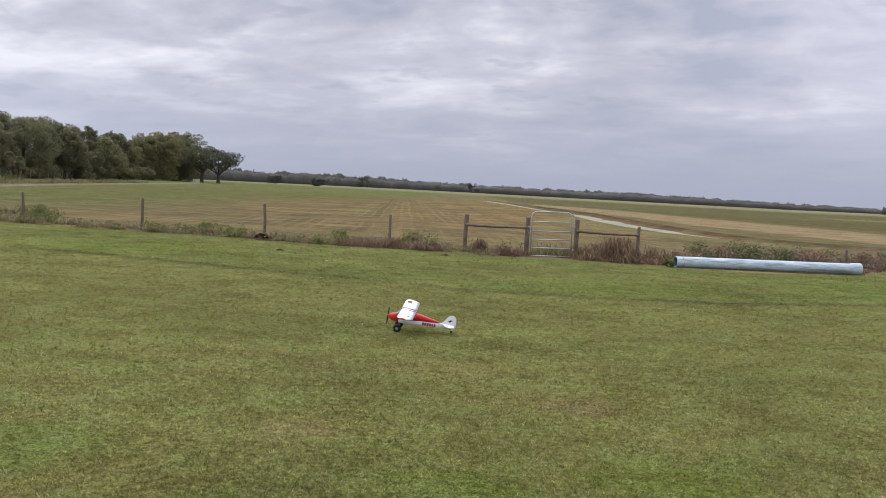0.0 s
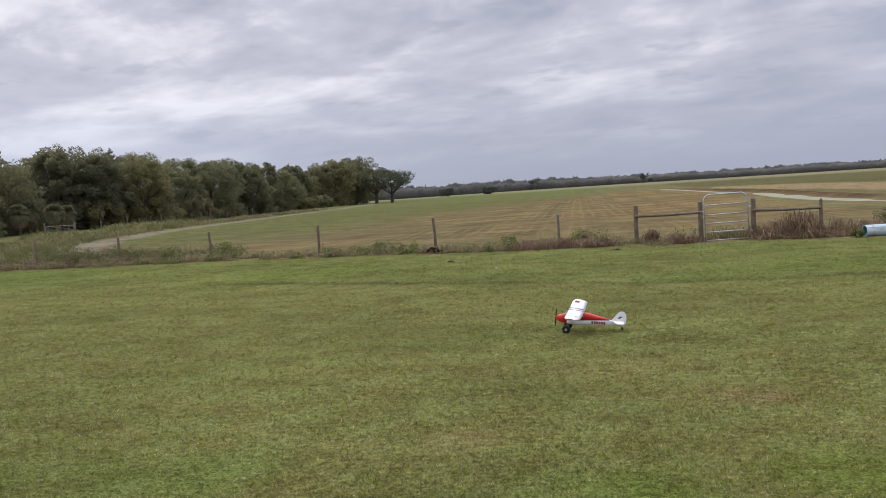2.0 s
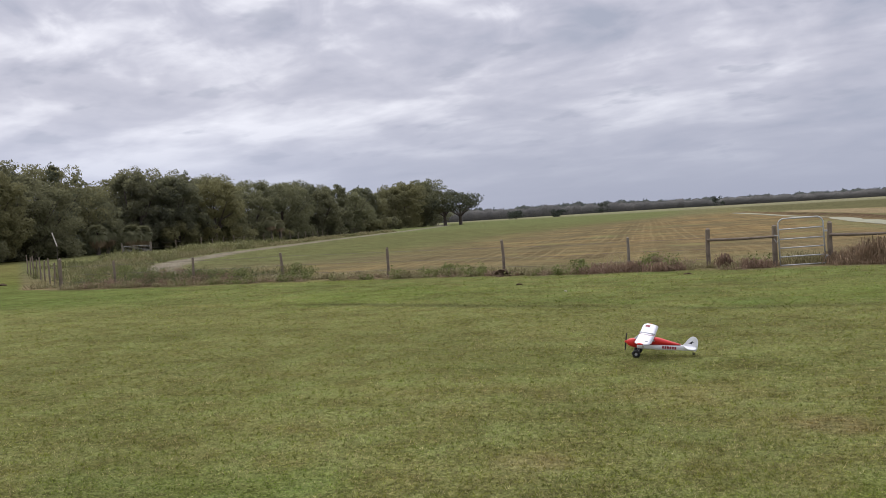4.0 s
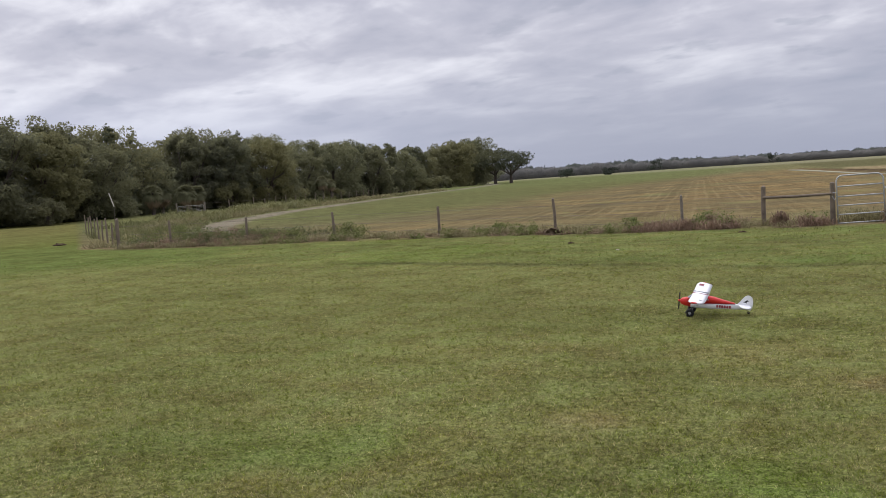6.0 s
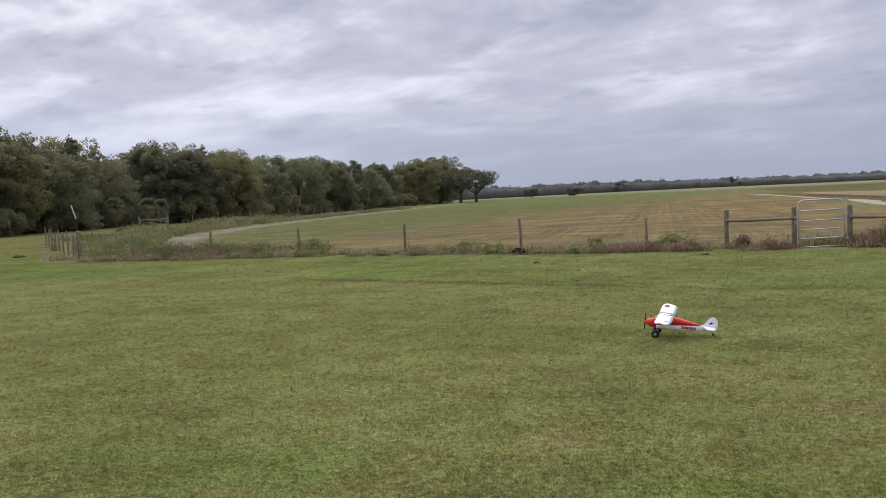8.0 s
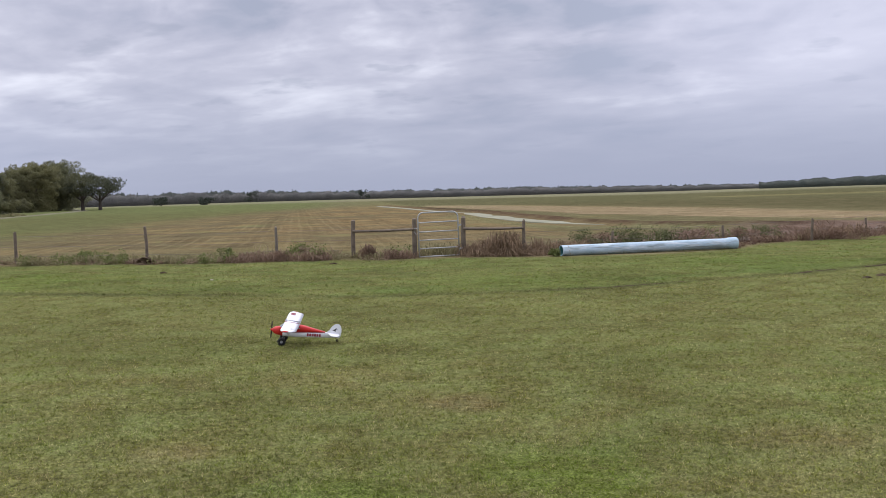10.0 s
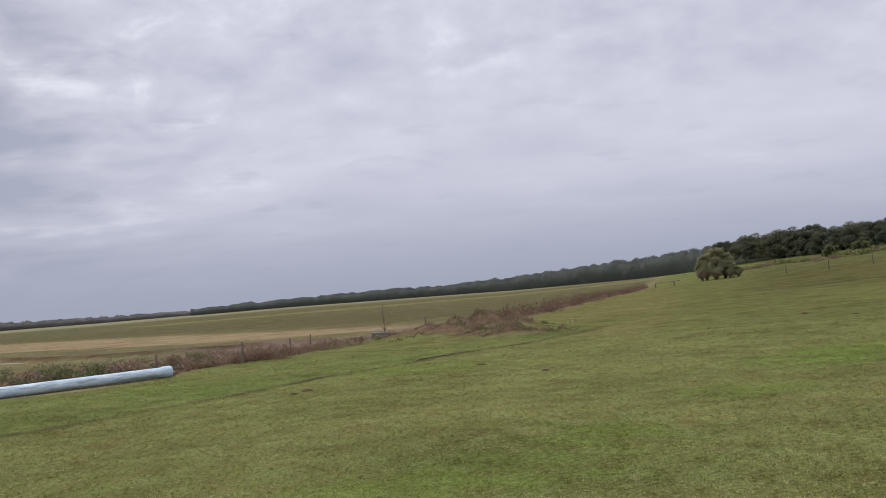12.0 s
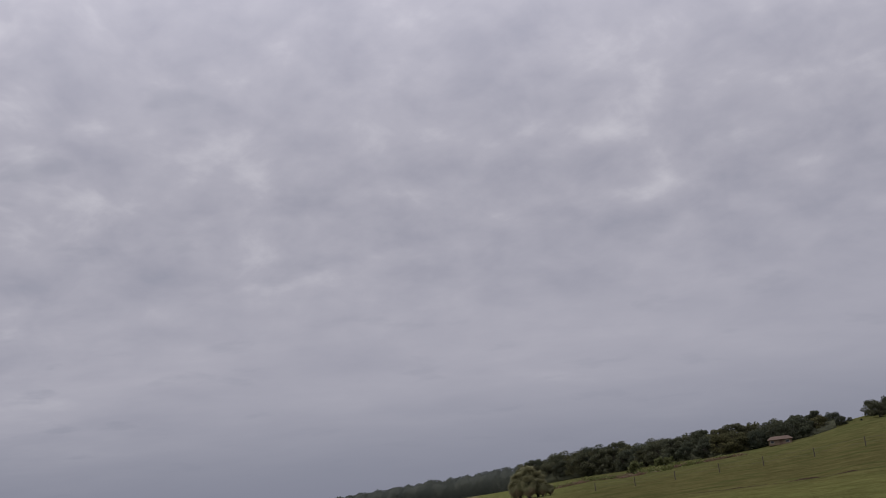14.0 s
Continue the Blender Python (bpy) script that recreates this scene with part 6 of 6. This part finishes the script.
# ---- house far off at the pasture's edge ----
def build_house():
    root = tagged(new("house"), "low tan house with a brown roof among the trees", "house")
    part("wall", block(bmesh.new(), (7.0, 5.0, 1.7), pose(0, 0, 0.85)), STUCCO, root)
    bm = bmesh.new()
    loft(bm, [[(-4.0, -3.1, 1.66), (-4.0, 3.1, 1.66), (-2.6, 0.2, 2.75), (-2.6, -0.2, 2.75)], [(4.0, -3.1, 1.66), (4.0, 3.1, 1.66), (2.6, 0.2, 2.75), (2.6, -0.2, 2.75)]])
    part("roof", bm, ROOF, root, "brown shingled hip roof")
    for x in (-2.4, 2.2):
        win = part("window", block(bmesh.new(), (1.1, 0.08, 0.8), pose(x, -2.53, 1.0)), STICK_PALE, root, "faded framed window")
        part("pane", block(bmesh.new(), (0.95, 0.04, 0.66), pose(x, -2.57, 1.0)), DARK_PANE, win)
    part("door", block(bmesh.new(), (0.9, 0.08, 1.5), pose(0.2, -2.53, 0.76)), ROOF, root)
    x, y = 207 * math.sin(radians(63.4)), 207 * math.cos(radians(63.4))
    root.matrix_basis = pose(x, y, gz(x, y) - 0.1, 0, 0, -63) @ Matrix.Scale(0.62, 4)


build_house()


# ---- the model aeroplane ----
def section(x, hw, top, bottom, n=12, power=0.45):
    zc, hh = (top + bottom) / 2, (top - bottom) / 2
    pts = []
    for k in range(n):
        c, s = math.cos(k * math.tau / n), math.sin(k * math.tau / n)
        pts.append((x, hw * math.copysign(abs(c) ** power, c), zc + hh * math.copysign(abs(s) ** power, s)))
    return pts


def wing_bmesh(span, chord, thick, lead, z, tip=0.10):
    bm = bmesh.new()
    rings = []
    ys = [-span / 2 + tip * (1 - math.cos(radians(a))) for a in (0, 12, 30, 55, 90)]
    ys += [-0.3, -0.1, 0.1, 0.3] + [-v for v in reversed(ys)]
    prof = [(1.0, 0.0), (0.75, 0.42), (0.45, 0.85), (0.2, 0.98), (0.06, 0.6), (0.0, 0.0), (0.06, -0.25), (0.3, -0.3), (0.7, -0.18)]
    for v in ys:
        e = max(0.0, (abs(v) - (span / 2 - tip)) / tip)
        k = math.sqrt(max(0.02, 1 - e * e))
        cut = chord * (1 - 0.75 * (1 - k))
        shift = (chord - cut) * 0.45
        rings.append([(lead - shift - q * cut, v, z + abs(v) * 0.03 + thick * w * (0.35 + 0.65 * k)) for q, w in prof])
    return loft(bm, rings)


def bars(bm, rows, m):
    for x, y, w, h in rows:
        block(bm, (w, h, 0.0016), m @ Matrix.Translation((x, y, 0)))
    return bm


def build_model_plane():
    root = tagged(new("model_aeroplane"), "red and white radio model aeroplane standing on the grass", "model aeroplane")
    sect = [(0.125, 0.052, 0.055, -0.070), (0.10, 0.052, 0.088, -0.072), (0.0, 0.052, 0.092, -0.072), (-0.08, 0.050, 0.092, -0.070), (-0.16, 0.046, 0.082, -0.066),
            (-0.3, 0.034, 0.052, -0.056), (-0.42, 0.022, 0.030, -0.050), (-0.52, 0.012, 0.016, -0.044), (-0.585, 0.006, 0.008, -0.038)]

    def belt(x):
        return float(np.interp(x, [-0.60, -0.44, -0.3, -0.08, 0.125], [0.022, 0.024, 0.015, 0.002, -0.012]))
    low = [section(x, hw, min(t, belt(x)), b) for x, hw, t, b in sect]
    part("fuselage", loft(bmesh.new(), low), FOAM_WHITE, root, "white lower fuselage", True)
    high = [section(x, hw * 0.985, t, belt(x) - 0.004) for x, hw, t, b in sect[:7]]
    part("turtle_deck", loft(bmesh.new(), high), FOAM_RED, root, "red upper fuselage", True)
    cowl = [section(0.124, 0.0525, 0.056, -0.071, power=0.55), section(0.19, 0.050, 0.048, -0.064, power=0.6), section(0.235, 0.042, 0.036, -0.052, power=0.7), section(0.255, 0.030, 0.022, -0.036, power=0.8), section(0.262, 0.018, 0.012, -0.022, power=0.9)]
    part("cowl", loft(bmesh.new(), cowl), FOAM_RED, root, "red rounded engine cowl", True)
    shield = [[(0.168, -0.040, 0.050), (0.168, 0.040, 0.050), (0.160, 0.040, 0.056), (0.160, -0.040, 0.056)],
              [(0.098, -0.050, 0.058), (0.098, 0.050, 0.058), (0.098, 0.046, 0.112), (0.098, -0.046, 0.112)]]
    part("windscreen", loft(bmesh.new(), shield), GLAZE, root, "smoky grey windscreen")
    for s in (-1, 1):
        part("side_window", plate(bmesh.new(), [(0.10, 0.035), (0.10, 0.085), (-0.06, 0.085), (-0.10, 0.045)], 0.004, pose(0, s * 0.053, 0, 90)), GLAZE, root)
        part("side_stripe", plate(bmesh.new(), [(0.12, -0.018), (0.12, -0.008), (-0.08, 0.006), (-0.08, -0.003)], 0.002, pose(0, s * 0.0532, 0, 90)), MAROON, root)
        part("side_stripe", plate(bmesh.new(), [(-0.08, -0.003), (-0.08, 0.006), (-0.42, 0.024), (-0.42, 0.020)], 0.002,
                                  Matrix.Translation((0, s * 0.0590, 0)) @ Matrix.Rotation(radians(4.7 * s), 4, "Z") @ pose(0, 0, 0, 90)), MAROON, root)
        row = [(-0.205 - 0.031 * k, 0, w, 0.034) for k, w in enumerate((0.021, 0.023, 0.024, 0.023, 0.021, 0.023))]
        part("registration", bars(bmesh.new(), row, Matrix.Translation((0, s * 0.0640, -0.022)) @ Matrix.Rotation(radians(5.2 * s), 4, "Z") @ pose(0, 0, 0, 90)), MAROON, root, "row of plain maroon bars")
    wing = part("wing", wing_bmesh(1.30, 0.205, 0.024, 0.115, 0.100), FOAM_WHITE, root, "white straight wing with rounded tips", True)
    part("wing_stripe", block(bmesh.new(), (0.200, 0.034, 0.004), pose(0.012, -0.055, 0.1225, 0, -3.2)), GREY_DECAL, wing)
    part("wing_stripe", block(bmesh.new(), (0.200, 0.010, 0.004), pose(0.012, 0.055, 0.1225, 0, -3.2)), MAROON, wing)
    part("wing_marking", bars(bmesh.new(), [(0.012, -0.05 + 0.020 * k, 0.060, 0.011) for k in range(6)], pose(0.03, -0.44, 0.1385, 0, -3)), MAROON, wing, "block of maroon bars")
    part("wing_emblem", bars(bmesh.new(), [(-0.03, 0.0, 0.035, 0.01), (-0.02, 0.012, 0.02, 0.008)], pose(0.0, 0.50, 0.1345, 0, -4)), BLACK_DECAL, wing)
    for s, mat, label in ((-1, LAMP_RED, "red tip lamp"), (1, FOAM_RED, "red wing tip")):
        part("tip_lamp", tube(bmesh.new(), [(0.075, s * 0.628, 0.118), (0.045, s * 0.648, 0.122), (0.0, s * 0.652, 0.124)], [0.010, 0.012, 0.006], 8), mat, wing, label)
        for x0, x1 in ((0.07, 0.06), (-0.03, -0.02)):
            part("strut", tube(bmesh.new(), [(0.05, s * 0.05, -0.045), (x1, s * 0.36, 0.104)] if x0 > 0 else [(0.045, s * 0.05, -0.045), (x1, s * 0.36, 0.104)], 0.005, 6), FOAM_WHITE, root)
        part("gear_leg", tube(bmesh.new(), [(0.10, s * 0.040, -0.066), (0.115, s * 0.10, -0.110), (0.12, s * 0.128, -0.125)], 0.007, 6), BLACK_DECAL, root, "black wire landing gear leg")
        tyre = bmesh.new()
        ring = [(0.12 + 0.034 * math.cos(k * math.tau / 24), s * 0.142, -0.125 + 0.034 * math.sin(k * math.tau / 24)) for k in range(24)]
        tube(tyre, ring, 0.0215, 10, closed=True)
        wheel = part("wheel", tyre, RUBBER, root, "fat black balloon tyre", True)
        part("hub", tube(bmesh.new(), [(0.12, s * 0.128, -0.125), (0.12, s * 0.156, -0.125)], 0.021, 14), HUB, wheel, "grey plastic hub")
    spin = loft(bmesh.new(), [[(x, r * math.cos(k * math.tau / 12), -0.006 + r * math.sin(k * math.tau / 12)) for k in range(12)] for x, r in ((0.262, 0.019), (0.275, 0.016), (0.288, 0.008), (0.293, 0.002))])
    part("spinner", spin, FOAM_RED, root, "red spinner", True)
    blade = [(-0.004, -0.115), (0.010, -0.10), (0.011, -0.03), (0.006, 0.0), (0.011, 0.03), (0.010, 0.10), (-0.004, 0.115), (-0.010, 0.06), (-0.006, 0.0), (-0.010, -0.06)]
    part("propeller", plate(bmesh.new(), blade, 0.005, Matrix.Translation((0.274, 0, -0.006)) @ Matrix.Rotation(radians(8), 4, "X") @ Matrix.Rotation(radians(50), 4, "Z") @ pose(0, 0, 0, 90), 0.001), BLACK_DECAL, root, "black two-blade propeller")
    fin = [(-0.44, 0.018), (-0.475, 0.055), (-0.505, 0.10), (-0.535, 0.132), (-0.565, 0.146), (-0.598, 0.142), (-0.622, 0.118), (-0.634, 0.08), (-0.636, 0.03), (-0.630, -0.015), (-0.612, -0.042), (-0.585, -0.045), (-0.58, 0.0)]
    tail = part("tail_fin", plate(bmesh.new(), fin, 0.011, pose(0, 0, 0, 90), 0.003), FOAM_WHITE, root, "white rounded fin and rudder")
    for s in (-1, 1):
        part("fin_emblem", plate(bmesh.new(), [(-0.515, 0.052), (-0.545, 0.072), (-0.575, 0.098), (-0.560, 0.074), (-0.590, 0.070), (-0.556, 0.060), (-0.560, 0.042), (-0.540, 0.052)], 0.0016, pose(0, s * 0.0066, 0, 90)), BLACK_DECAL, tail, "small black emblem")
    half = [(-0.46, 0.0), (-0.475, 0.07), (-0.50, 0.14), (-0.53, 0.18), (-0.565, 0.19), (-0.60, 0.175), (-0.615, 0.13), (-0.615, 0.05), (-0.60, 0.012)]
    stab = half + [(x, -v) for x, v in reversed(half[1:])]
    part("tailplane", plate(bmesh.new(), stab, 0.010, pose(0, 0, 0.012), 0.003), FOAM_WHITE, root, "white rounded tailplane")
    part("tail_strut", tube(bmesh.new(), [(-0.56, 0, -0.04), (-0.585, 0, -0.075)], 0.003, 6), BLACK_DECAL, root)
    tw = bmesh.new()
    tube(tw, [(-0.59 + 0.010 * math.cos(k * math.tau / 14), 0, -0.075 + 0.010 * math.sin(k * math.tau / 14)) for k in range(14)], 0.007, 7, closed=True)
    part("tail_wheel", tw, RUBBER, root, "tiny black tail wheel", True)
    # main wheels touch at z -0.1805, the tail wheel at -0.092
    tilt = math.degrees(math.atan2(0.1805 - 0.092, 0.71))
    base = Matrix.Translation((-1.68, 12.93, gz(-1.68, 12.93) + 0.002)) @ Matrix.Rotation(radians(181.0), 4, "Z") @ Matrix.Rotation(radians(-4.0), 4, "X")
    root.matrix_basis = base @ pose(0, 0, 0, 0, -tilt) @ Matrix.Translation((-0.12, 0, 0.1805))


build_model_plane()
